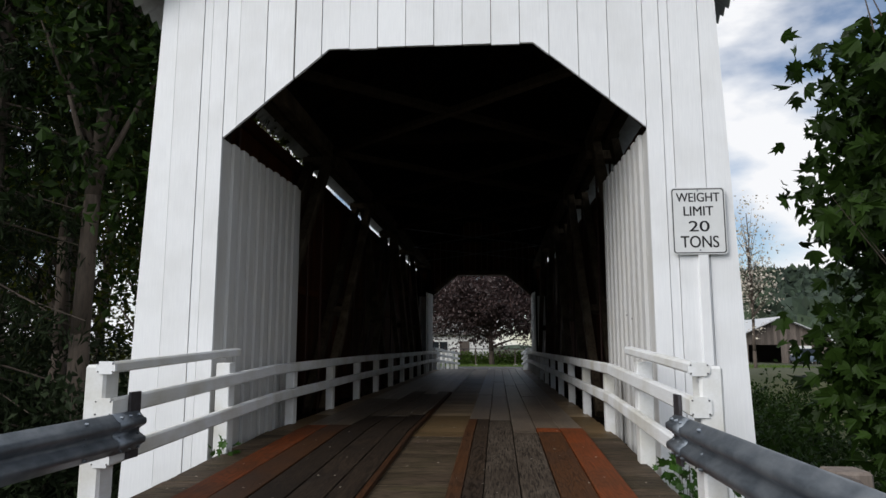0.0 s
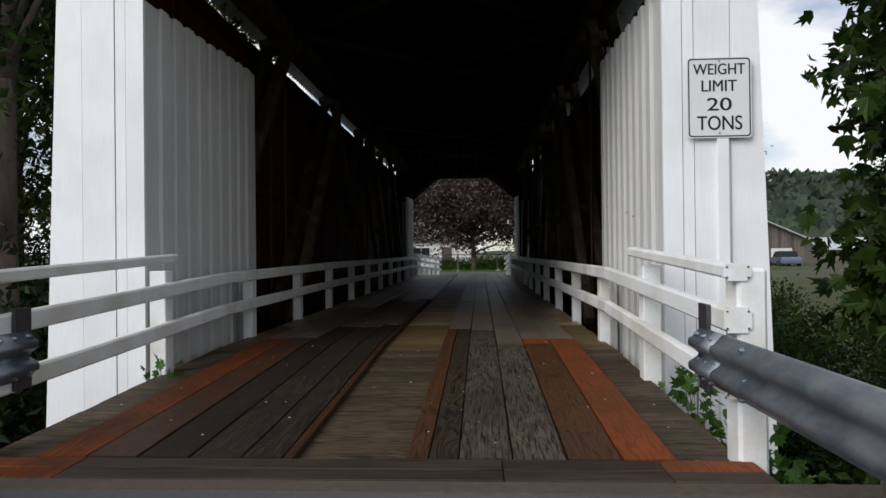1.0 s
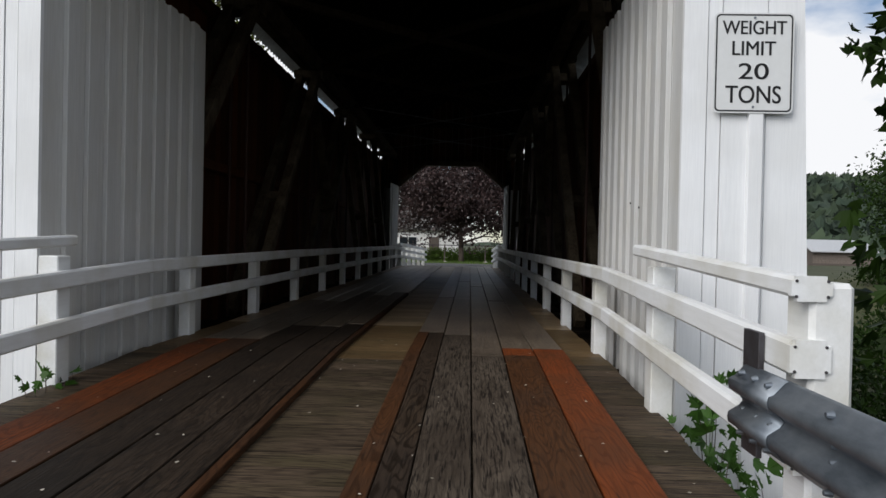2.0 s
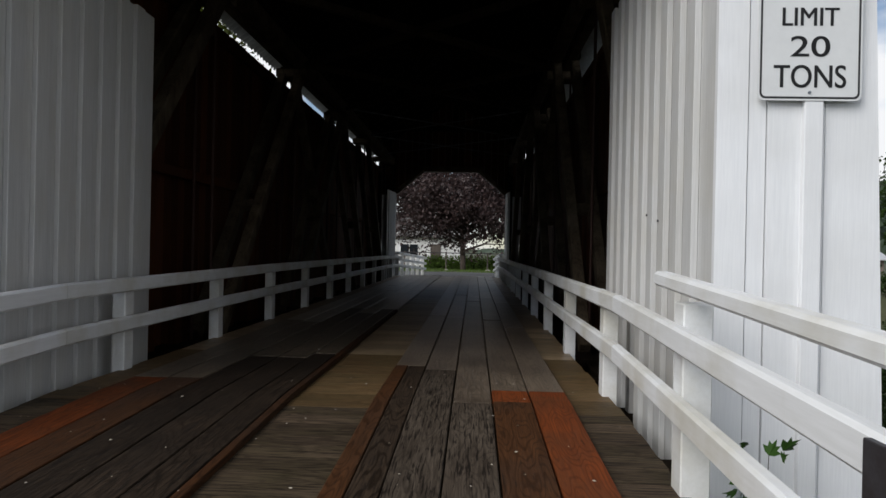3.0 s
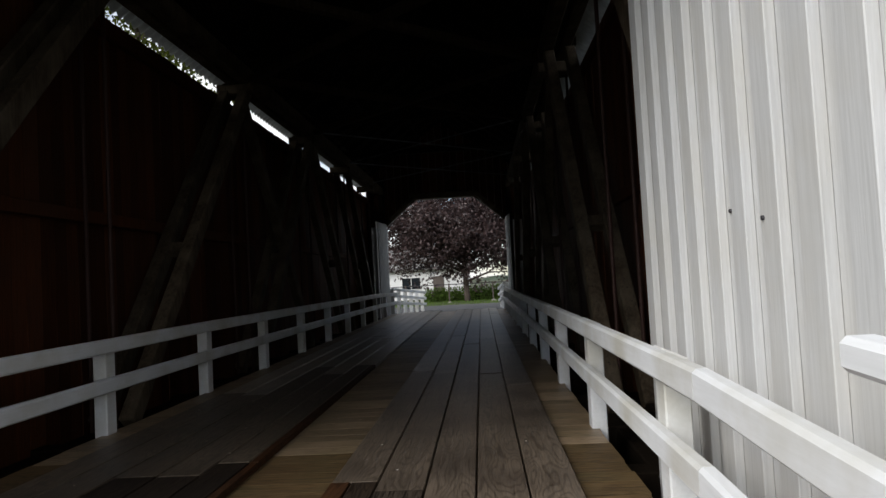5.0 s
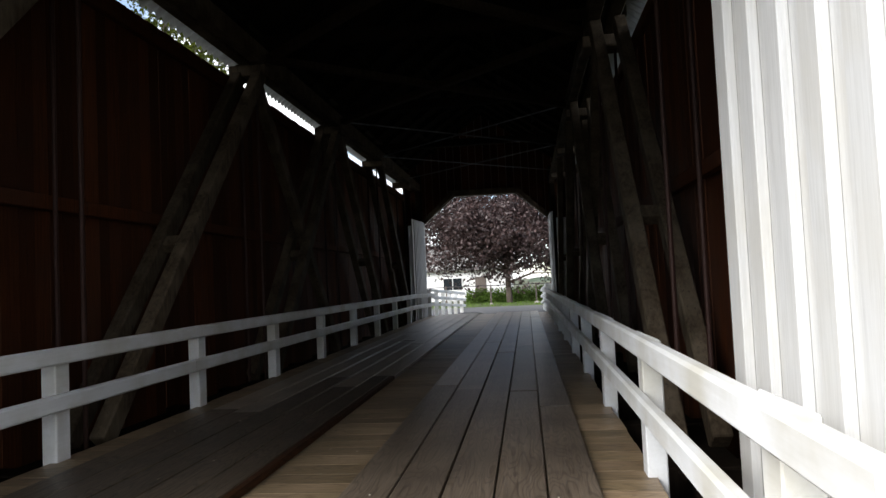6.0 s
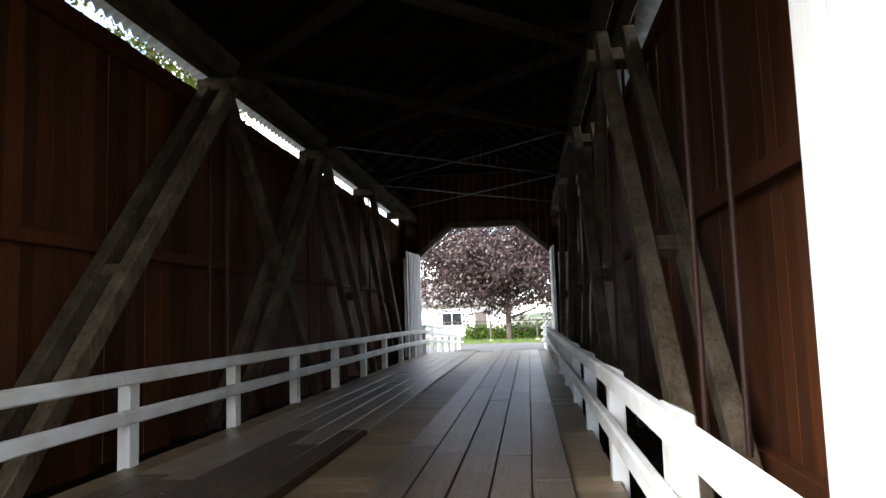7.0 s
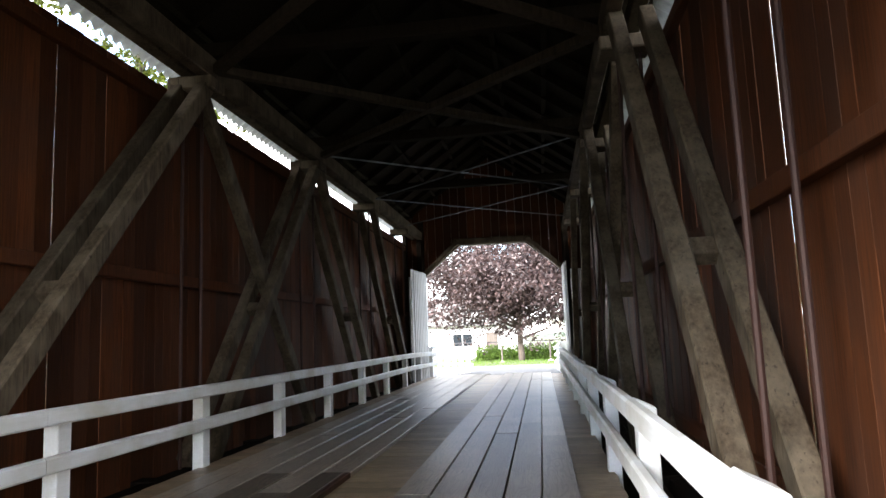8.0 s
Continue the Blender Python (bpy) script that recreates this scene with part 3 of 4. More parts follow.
JOINTS = [4.95, KINK - 0.2, 14.1, 19.4, 24.5, 29.6, 34.6]


def rail_z(y, side=1):
    sag = 0.035 * max(0.0, min(1.0, (14.0 - y) / 5.0)) if side < 0 else 0.0
    return deck_z(y) - 0.004 * max(0, KINK - y) - sag


def octagon_rail(a, b, x0, x1, h):
    """A rail with chamfered edges, from a to b (points of its top line)."""
    bm = bmesh.new()
    c = 0.016
    prof = [(x0 + c, 0), (x1 - c, 0), (x1, -c), (x1, -h + c), (x1 - c, -h), (x0 + c, -h), (x0, -h + c), (x0, -c)]
    va = [bm.verts.new((p, a[0], a[1] + q)) for p, q in prof]
    vb = [bm.verts.new((p, b[0], b[1] + q)) for p, q in prof]
    bm.faces.new(va)
    bm.faces.new(vb[::-1])
    for i in range(8):
        bm.faces.new((va[i - 1], vb[i - 1], vb[i], va[i]))
    bmesh.ops.recalc_face_normals(bm, faces=bm.faces)
    return bm


def build_railing(side):
    r = empty("railing", (AX, 0, 0))
    tagged(r, "white painted timber railing beside the plank deck", "railing", "bridge railings")
    x0, x1 = (RAIL_IN, RAIL_IN + 0.075) if side > 0 else (-RAIL_IN - 0.075, -RAIL_IN)
    joints = [JOINTS[0], KINK - 0.25, 14.1] + JOINTS[3:] if side > 0 else [JOINTS[0], KINK - 0.05, 14.52] + [j + 0.3 for j in JOINTS[3:-1]] + JOINTS[-1:]
    for a, b in zip(joints, joints[1:]):
        g = 0.003
        for top, h in ((0.875, 0.135), (0.505, 0.135)):
            part("rail", octagon_rail((a + g, top + rail_z(a, side)), (b - g, top + rail_z(b, side)), x0, x1, h), RAIL, r)
    e = 0.03 if side > 0 else -0.03
    part("top_rail", octagon_rail((4.95, 0.96), (7.6, 1.078 if side > 0 else 1.058), x0 + e, x1 + e + (0.02 if side > 0 else 0), 0.085), RAIL, r)
    px0, px1 = (RAIL_IN + 0.076, RAIL_IN + 0.205) if side > 0 else (-RAIL_IN - 0.205, -RAIL_IN - 0.076)
    posts = [7.25] + [9.46 + 2.41 * i for i in range(11)] if side > 0 else [7.5, 10.0] + [12.42 + 2.40 * i for i in range(10)]
    for y in posts:
        if y > B - 0.2:
            continue
        top = (0.985 if y < 8 else 0.868) + rail_z(y, side)
        wide = 0.03 * side if y < 8 else 0.0
        bm = boxed((px0 + min(wide, 0), y - 0.085, -0.5 + rail_z(y)), (px1 + max(wide, 0), y + 0.085, top), 0.008)
        for v in bm.verts:
            if v.co.z > top - 0.02 and y > 8:
                v.co.z -= 0.06 * (abs(v.co.x) - RAIL_IN - 0.076) / 0.129
        part("post", bm, RAIL, r)
    ex0, ex1 = (RAIL_IN + 0.076, RAIL_IN + 0.245) if side > 0 else (-RAIL_IN - 0.245, -RAIL_IN - 0.076)
    part("end_post", boxed((ex0, 4.93, -1.2), (ex1, 5.14, 0.94), 0.02), RAIL, r)
    for z, h in ((0.875 + rail_z(4.95, side), 0.135), (0.505 + rail_z(4.95, side), 0.135), (0.96, 0.085)):
        c0, c1 = sorted((side * (RAIL_IN - 0.005), side * (RAIL_IN + 0.15)))
        bm = bmesh.new()
        box(bm, (c0, 4.918, z - h - 0.006), (c1, 4.946, z + 0.006))
        bmesh.ops.bevel(bm, geom=[ed for ed in bm.edges if abs(ed.verts[0].co.y - ed.verts[1].co.y) > 0.01], offset=0.022, segments=2, affect="EDGES")
        cap = part("end_cap", bm, RAIL, r)
        for q in (0.12, 0.88):
            for v in (0.15, 0.85):
                p = (c0 + (c1 - c0) * q, 4.918, z - h + h * v)
                part("bolt", rod(bmesh.new(), p, (p[0], 4.914, p[2]), 0.006), STEEL_DARK, cap)


build_railing(-1)
build_railing(1)


def build_wing(side):
    """The flared white railing beyond the far portal."""
    r = empty("railing", (AX, B, 0))
    tagged(r, "white painted three rail wing fence beyond the bridge", "railing", "wing railings")
    a, b = Vector((2.33 if side > 0 else -2.42, -0.25 if side < 0 else 0.05, 0)), Vector((2.2 if side > 0 else -1.45, 4.9, -0.30))
    for top in (1.0, 0.71, 0.42):
        part("rail", beam(bmesh.new(), a + Vector((0, 0, top - 0.06)), b + Vector((0, 0, top - 0.06)), 0.09, 0.12, 0.012, (0, 0, 1)), RAIL, r)
    for q in (0.06, 0.24, 0.42, 0.60, 0.78, 0.97):
        p = a.lerp(b, q) + Vector((side * 0.13, 0, 0))
        part("post", boxed((p.x - 0.08, p.y - 0.09, -0.9), (p.x + 0.08, p.y + 0.09, 0.99 + p.z), 0.01), RAIL, r)


build_wing(-1)
build_wing(1)


# ---- guard rails on the approach ----
def build_guard(side):
    g = empty("guard_rail", (AX, 0, 0))
    tagged(g, "galvanised steel w-beam guard rail on the approach", "guard rail", "guard rails")
    prof = [(0.0, 0.155), (0.015, 0.150), (0.055, 0.105), (0.078, 0.095), (0.082, 0.07), (0.078, 0.05), (0.030, 0.018), (0.018, 0.0), (0.030, -0.018), (0.078, -0.05), (0.082, -0.07), (0.078, -0.095), (0.055, -0.105), (0.015, -0.150), (0.0, -0.155)]
    ys = [5.27, 5.0, 4.6, 3.6, 2.4, 1.0, -1.0, -4.0, -9.0]
    x = RAIL_IN - 0.012

    def sheet(rows, out):
        bm = bmesh.new()
        lines = []
        for y in rows:
            lines.append([[bm.verts.new((side * (x - d - t - out), y, h + 0.415)) for d, h in prof] for t in (0.0, 0.004)])
        for p, q in zip(lines, lines[1:]):
            for s in (0, 1):
                for i in range(len(prof) - 1):
                    bm.faces.new((p[s][i], p[s][i + 1], q[s][i + 1], q[s][i]))
        for li in (lines[0], lines[-1]):
            for i in range(len(prof) - 1):
                bm.faces.new((li[0][i], li[1][i], li[1][i + 1], li[0][i + 1]))
        bmesh.ops.recalc_face_normals(bm, faces=bm.faces)
        return bm
    beam_part = part("beam", sheet(ys, 0.0), STEEL, g, smooth=True)
    part("splice", sheet([5.262, 4.88], 0.006), STEEL, g, smooth=True)
    for y in (5.21, 5.08, 4.95, 4.5):
        for h in (0.125, 0.028, -0.028, -0.125):
            d = 0.045 if abs(h) > 0.1 else 0.03
            part("bolt", rod(bmesh.new(), (side * (x - d), y, 0.415 + h), (side * (x - d - 0.025), y, 0.415 + h), 0.015, 0.009), STEEL, beam_part)
    lo, hi = sorted((side * (x + 0.008), side * (x - 0.016)))
    part("end_plate", boxed((lo, 5.14, 0.20), (hi, 5.30, 0.72), 0.003), STEEL_DARK, g)
    for y in (3.0, 1.1, -0.8, -2.7):
        lo, hi = sorted((side * (x + 0.01), side * (x + 0.16)))
        part("post", boxed((lo, y - 0.09, -1.6), (hi, y + 0.09, 0.40), 0.012), BARN_WOOD, g)


build_guard(-1)
build_guard(1)
for at, s, h in (((2.05, 4.25), 0.12, 0.30), ((2.42, 4.9), 0.13, 0.24)):
    p = part("wooden_post", boxed((-s, -s, -2.2), (s, s, 0), 0.02), BARN_WOOD)
    p.location = (at[0], at[1], h)
    tagged(p, "weathered square wooden post behind the guard rail", "post", "wooden posts")


# ---- weight limit sign ----
def flat_text(words, size, mat, parent, at):
    cu = bpy.data.curves.new("text", "FONT")
    cu.body, cu.size, cu.align_x, cu.align_y, cu.extrude, cu.offset = words, size, "CENTER", "CENTER", 0.0006, 0.0
    ob = new("text", cu)
    bpy.context.view_layer.update()
    mesh = bpy.data.meshes.new_from_object(ob.evaluated_get(bpy.context.evaluated_depsgraph_get()))
    bpy.data.objects.remove(ob)
    mesh.materials.clear()
    mesh.materials.append(mat)
    xs, ys = [v.co.x for v in mesh.vertices], [v.co.y for v in mesh.vertices]
    mesh.transform(Matrix.Translation((-(min(xs) + max(xs)) / 2, -(min(ys) + max(ys)) / 2, 0)))
    return link_mesh("lettering", mesh, parent, "black letters: " + words.lower(), pose(*at, 90, 0, 0))


def rounded(w, h, r, n=6):
    pts = []
    for cx, cz, a0 in ((w / 2 - r, h / 2 - r, 0), (-w / 2 + r, h / 2 - r, 90), (-w / 2 + r, -h / 2 + r, 180), (w / 2 - r, -h / 2 + r, 270)):
        for i in range(n + 1):
            a = radians(a0 + 90 * i / n)
            pts.append((cx + r * math.cos(a), cz + r * math.sin(a)))
    return pts


def build_sign():
    s = empty("weight_limit_sign", (2.315, F - 0.06, 2.485))
    tagged(s, "white metal weight limit sign reading weight limit 20 tons", "sign")
    W, H = 0.60, 0.765
    part("plate", prism(bmesh.new(), rounded(W, H, 0.04), "y", 0.0, 0.004), SIGN_FACE, s)
    ring_o, ring_i = rounded(W - 0.022, H - 0.022, 0.034), rounded(W - 0.046, H - 0.046, 0.026)
    bm = bmesh.new()
    vo = [bm.verts.new((p[0], -0.0015, p[1])) for p in ring_o]
    vi = [bm.verts.new((p[0], -0.0015, p[1])) for p in ring_i]
    for i in range(len(vo)):
        bm.faces.new((vo[i - 1], vo[i], vi[i], vi[i - 1]))
    part("border", bm, BLACK, s)
    for words, z, wide, tall in (("WEIGHT", 0.270, 0.48, 0.104), ("LIMIT", 0.112, 0.325, 0.106), ("20", -0.063, 0.225, 0.122), ("TONS", -0.240, 0.415, 0.134)):
        t = flat_text(words, 0.15, BLACK, s, (0, -0.002, z))
        t.scale = (wide / t.dimensions.x, tall / t.dimensions.y, 1)
        for dx, dz in ((0.002, 0), (-0.002, 0)):
            link_mesh("stroke", t.data, t, m=pose(dx / t.scale.x, dz / t.scale.y, 0.0002))
    for z in (0.345, -0.335):
        part("bolt", rod(bmesh.new(), (0, 0.0, z), (0, -0.008, z), 0.009), STEEL, s)
    part("post", boxed((-0.02, 0.006, -3.4), (0.09, 0.06, 0.36), 0.005), WHITE, s, "white painted narrow sign post")


build_sign()


# ---- plants ----
def leaf_mesh(name, centres, size, mat, parent=None, label="", seed=0, droop=0.3, maple=False, kind_ratio=0.55):
    """Many small separate leaves: folded lozenges, or lobed blades for a maple."""
    rng = np.random.default_rng(seed)
    n = len(centres)
    d = rng.normal(size=(n, 3))
    d[:, 2] -= droop
    d /= np.linalg.norm(d, axis=1)[:, None]
    s = np.cross(d, rng.normal(size=(n, 3)))
    s /= np.linalg.norm(s, axis=1)[:, None]
    up = np.cross(s, d)
    k = size * rng.uniform(0.6, 1.35, n)[:, None]
    if maple:
        shape = [(0, 0, 0), (0.28, 0.10, 0.1), (0.55, 0.42, 0.12), (0.26, 0.46, 0.05), (0.34, 0.80, 0.1), (0.12, 0.68, 0.03), (0, 1.08, -0.08),
                 (-0.12, 0.68, 0.03), (-0.34, 0.80, 0.1), (-0.26, 0.46, 0.05), (-0.55, 0.42, 0.12), (-0.28, 0.10, 0.1)]
        tris = [(0, 1, 3), (1, 2, 3), (3, 4, 5), (0, 3, 5), (0, 5, 6), (0, 6, 7), (0, 7, 9), (7, 8, 9), (9, 10, 11), (0, 9, 11)]
    else:
        shape = [(0, 0, 0), (kind_ratio / 2, 0.45, 0.1), (0, 1, 0), (-kind_ratio / 2, 0.45, 0.1)]
        tris = [(0, 1, 2, 3)]
    verts = np.stack([centres + k * (a * s + b * d + c * up) for a, b, c in shape], axis=1).reshape(-1, 3)
    base = np.arange(n)[:, None] * len(shape)
    faces = np.concatenate([base + np.array(t)[None, :] for t in tris])
    return soup(name, verts, faces, mat, parent, label)


def crown_points(rng, centre, radii, clumps, per, spread, shell=0.55, lift=0.0):
    """Leaf places in clumps within an uneven egg-shaped crown."""
    d = rng.normal(size=(clumps, 3))
    d /= np.linalg.norm(d, axis=1)[:, None]
    r = rng.uniform(shell, 1.0, clumps) ** 0.8
    lump = np.array([0.82 + 0.38 * noise.noise((v[0] * 2.1 + centre[0], v[1] * 2.1, v[2] * 2.1 + centre[1])) for v in d])
    c = np.array(centre) + d * (r * lump)[:, None] * np.array(radii)
    c[:, 2] += lift * rng.normal(size=clumps)
    pts = np.repeat(c, per, axis=0) + rng.normal(size=(clumps * per, 3)) * np.array(spread)
    return pts, c


def limbs(bm, foot, crown_c, radii, clumps, trunk_r, top, seed, count=14):
    """A tapered, slightly bent trunk and limbs out to some of the clumps."""
    rng = random.Random(seed)
    pts = [Vector(foot)]
    n = 6
    for i in range(1, n + 1):
        q = i / n
        pts.append(Vector((foot[0] + (crown_c[0] - foot[0]) * q + rng.uniform(-1, 1) * trunk_r * 0.6, foot[1] + (crown_c[1] - foot[1]) * q + rng.uniform(-1, 1) * trunk_r * 0.6, foot[2] + (top - foot[2]) * q)))
    for i in range(n):
        rod(bm, pts[i], pts[i + 1], trunk_r * (1 - 0.8 * i / n), trunk_r * (1 - 0.8 * (i + 1) / n))
    for i in range(min(count, len(clumps))):
        c = Vector(clumps[rng.randrange(len(clumps))])
        q = max(0.18, min(0.92, (c.z - foot[2]) / (top - foot[2]) * 0.75))
        k = min(n - 1, int(q * n))
        a = pts[k].lerp(pts[k + 1], q * n - k)
        mid = a.lerp(c, 0.5) + Vector((0, 0, 0.08 * (c - a).length))
        r = trunk_r * (1 - 0.8 * q) * 0.5
        rod(bm, a, mid, r, r * 0.6, 6)
        rod(bm, mid, c, r * 0.6, r * 0.15, 5)
    return bm


def build_tree(name, foot, crown_c, radii, clumps, per, size, mat, label, seed, trunk_r=0.16, spread=0.35, maple=False, shell=0.5, top=None, count=16, droop=0.3):
    t = empty(name, foot)
    tagged(t, label, "tree")
    off = np.array(foot)
    rng = np.random.default_rng(seed)
    c = np.array(crown_c) - off
    pts, cl = crown_points(rng, c, radii, clumps, per, spread, shell)
    bm = limbs(bmesh.new(), (0, 0, -0.3), c, radii, cl, trunk_r, (top or crown_c[2] + 0.6 * radii[2]) - foot[2], seed, count)
    part("trunk", bm, BARK, t, smooth=True)
    leaf_mesh("crown", pts, size, mat, t, seed=seed, maple=maple, droop=droop)
    return t


# copper-leaved shade tree beyond the crossing road
build_tree("shade_tree", (-0.4, 54.5, -0.4), (-1.0, 55, 4.9), (9.0, 6.0, 4.3), 820, 52, 0.25, LEAF_PURPLE, "purple leaved shade tree behind a green hedge", 5, 0.24, (0.48, 0.48, 0.3), shell=0.2, count=60)
# maple beside the portal
maple = empty("maple_tree", (5.75, 8.5, -0.9))
tagged(maple, "green broad leaved maple tree beside the bridge portal", "tree")
mp_pts, mp_c = crown_points(np.random.default_rng(11), (0, 0, 4.15), (1.95, 2.0, 3.3), 300, 20, (0.2, 0.2, 0.19), 0.35)
part("trunk", limbs(bmesh.new(), (0, 0, -0.8), (0, 0, 4.15), (1.9, 2, 3.2), mp_c, 0.12, 6.6, 4, 40), BARK, maple, smooth=True)
for a, c in (((-1.4, -1.0, 2.7), (-2.2, -1.3, 3.6)), ((-1.4, -1.0, 2.75), (-1.9, -1.1, 3.4)), ((-1.3, -0.8, 5.6), (-1.7, -1.0, 6.8)), ((-1.2, -0.8, 5.8), (-1.5, -0.8, 6.5))):
    mid = Vector(a).lerp(Vector(c), 0.5) + Vector((0.05, 0, -0.08))
    bm = bmesh.new()
    rod(bm, a, mid, 0.010, 0.006, 5)
    rod(bm, mid, c, 0.006, 0.002, 5)
    part("bare_twig", bm, BARK, maple)
leaf_mesh("crown", mp_pts, 0.21, LEAF, maple, seed=12, maple=True, droop=0.8)

sapling = empty("maple_sapling", (4.55, 8.0, -1.3))
tagged(sapling, "low young maple with broad green leaves beside the bridge", "tree")
sp_pts, sp_c = crown_points(np.random.default_rng(15), (0, 0, 2.1), (1.0, 0.8, 1.1), 100, 18, (0.18, 0.18, 0.15), 0.3)
part("trunk", limbs(bmesh.new(), (0, 0, -0.8), (0, 0, 2.1), (1.0, 0.8, 1.1), sp_c, 0.045, 2.9, 6, 24), BARK, sapling, smooth=True)
leaf_mesh("crown", sp_pts, 0.19, LEAF, sapling, seed=16, maple=True, droop=0.8)

# wood on the creek bank
wood = [(-6.3, 9.8, 14, 1.9), (-8.8, 13.0, 15, 2.4), (-6.0, 12.9, 13, 1.6), (-6.6, 12.5, 11, 1.9), (-8.2, 15.5, 13, 2.2), (-7.2, 19.0, 12, 2.1), (-10.5, 12.2, 14, 2.4), (-9.4, 22.5, 13, 2.4), (-7.4, 26.0, 12, 2.3), (-12.5, 17.5, 15, 2.8),
        (-8.6, 30.5, 12, 2.6), (-14.5, 13.0, 15, 2.8), (-16.5, 20.0, 16, 3.0), (-13.5, 26.0, 15, 3.0), (-18.5, 15.5, 17, 3.2)]
for i, (x, y, h, r) in enumerate(wood):
    x -= 2.2 if y > 13.5 else 0
    h += 5.5 if y > 15 else 0
    z = ground_z(x, y)
    rise, tall = (0.70, 0.33) if y < 13.5 else (0.56, 0.5)
    build_tree("alder_tree", (x, y, z), (x + 0.3, y, z + h * rise), (r, r, h * tall), 200 if x > -6.5 or y > 13.5 else 110, 30, 0.2, LEAF_LIGHT if i % 3 else LEAF, "slender green leaved alder tree on the creek bank", 30 + i, 0.11 + 0.006 * h, 0.33, shell=0.15, count=26)


def build_conifer(foot, h, r, seed):
    t = empty("fir_tree", foot)
    tagged(t, "dark drooping fir tree on the creek bank", "tree")
    rng = random.Random(seed)
    bm = rod(bmesh.new(), (0, 0, -0.4), (0, 0, h), 0.2, 0.02)
    pts = []
    for i in range(150):
        q = rng.uniform(0.03, 0.99)
        a, reach = rng.uniform(0, 6.283), r * (1 - q) ** 0.7 * rng.uniform(0.7, 1.1)
        rod(bm, (0, 0, q * h), (math.cos(a) * reach, math.sin(a) * reach, q * h - 0.3 * reach), 0.02, 0.005, 4)
        for j in range(90):
            u = rng.uniform(0.1, 1.0)
            pts.append((math.cos(a) * reach * u + rng.gauss(0, 0.13), math.sin(a) * reach * u + rng.gauss(0, 0.13), q * h - 0.3 * reach * u - abs(rng.gauss(0, 0.2))))
    part("trunk", bm, BARK, t)
    leaf_mesh("crown", np.array(pts), 0.19, LEAF_DARK, t, seed=seed, droop=0.9, kind_ratio=0.22)


for foot, h, r, s in (((-7.6, 9.4, -1.2), 13, 2.3, 1), ((-9.6, 7.4, -1.2), 15, 2.6, 2), ((-12.6, 9.8, -1.3), 16, 2.8, 3),
                      ((-11.5, 16.5, -2.6), 9.5, 2.6, 4), ((-15.0, 19.5, -3.0), 10, 3.0, 5), ((-17.5, 15.0, -2.4), 10, 3.0, 6), ((-21.0, 20.0, -3.0), 11, 3.2, 7)):
    build_conifer(foot, h, r, s)


def build_bush(name, at, radii, clumps, per, size, mat, label, seed, maple=False):
    rng = np.random.default_rng(seed)
    b = empty(name, at)
    tagged(b, label, "shrub", "bank shrubs")
    pts, cl = crown_points(rng, (0, 0, radii[2] * 0.75), radii, clumps, per, 0.2, 0.3)
    bm = bmesh.new()
    for i in range(14):
        c = cl[i]
        rod(bm, (0, 0, -0.4), Vector(c), 0.025, 0.006, 5)
    part("stem", bm, BARK, b)
    leaf_mesh("foliage", pts, size, mat, b, seed=seed, maple=maple)
    return b


bushes = [(4.4, 7.0, 1.0, 1.3), (5.6, 9.0, 1.5, 2.0), (5.0, 12.5, 1.6, 2.8), (7.8, 8.6, 1.7, 2.2), (9.8, 11.0, 2.0, 2.6), (7.0, 16.0, 2.0, 3.3), (10.4, 17.0, 2.2, 3.2), (8.5, 22.0, 2.4, 3.6), (13.5, 15.0, 2.4, 3.0), (13.0, 23.0, 2.6, 3.3),
          (11.0, 29.0, 2.6, 3.2), (17.0, 21.0, 2.8, 3.0), (17.5, 29.0, 2.8, 2.8), (21.0, 36.0, 2.6, 1.5), (25.0, 30.0, 3.0, 2.4), (12.0, 7.5, 1.8, 1.8), (6.2, 6.2, 1.1, 1.4),
          (-5.6, 8.6, 1.2, 2.4), (-6.4, 11.0, 1.6, 3.2), (-8.0, 10.0, 1.8, 3.2), (-10.5, 9.0, 2.0, 3.4), (-7.4, 15.0, 1.8, 3.6), (-10.0, 14.5, 2.2, 4.0), (-13.0, 12.0, 2.4, 4.0), (-16.0, 16.0, 3.0, 4.6), (-20.0, 12.0, 3.2, 4.6), (-12.5, 21.0, 3.0, 4.6)]
for i, (x, y, r, h) in enumerate(bushes):
    dark = x < 0
    build_bush("shrub", (x, y, ground_z(x, y) - 0.1), (r, r, h * (0.6 if x > 0 else 0.8)), 170, 26, 0.15, LEAF_DARK if dark else LEAF, "dark green leafy shrub on the creek bank", 60 + i)


def build_vine(at, spread, n, size, seed, label, height):
    rng = np.random.default_rng(seed)
    v = empty("vine", at)
    tagged(v, label, "plant", "vines")
    pts = rng.normal(size=(n, 3)) * np.array(spread)
    pts[:, 2] = np.abs(pts[:, 2]) % height
    bm = bmesh.new()
    for i in range(8):
        rod(bm, (pts[i][0] * 0.3, pts[i][1] * 0.3, -0.4), Vector(pts[i]), 0.006, 0.002, 5)
    part("stem", bm, BARK, v)
    leaf_mesh("foliage", pts, size, VINE, v, seed=seed, maple=True, droop=0.1)


build_vine((1.72, 6.6, -0.62), (0.10, 0.5, 0.35), 130, 0.10, 5, "bright green bindweed climbing beside the deck edge", 0.75)
build_vine((1.95, 5.9, -0.75), (0.18, 0.45, 0.3), 150, 0.10, 6, "bright green bindweed spreading below the railing", 0.7)
build_vine((2.25, 4.7, -0.85), (0.25, 0.4, 0.25), 150, 0.09, 7, "green bindweed under the guard rail", 0.6)
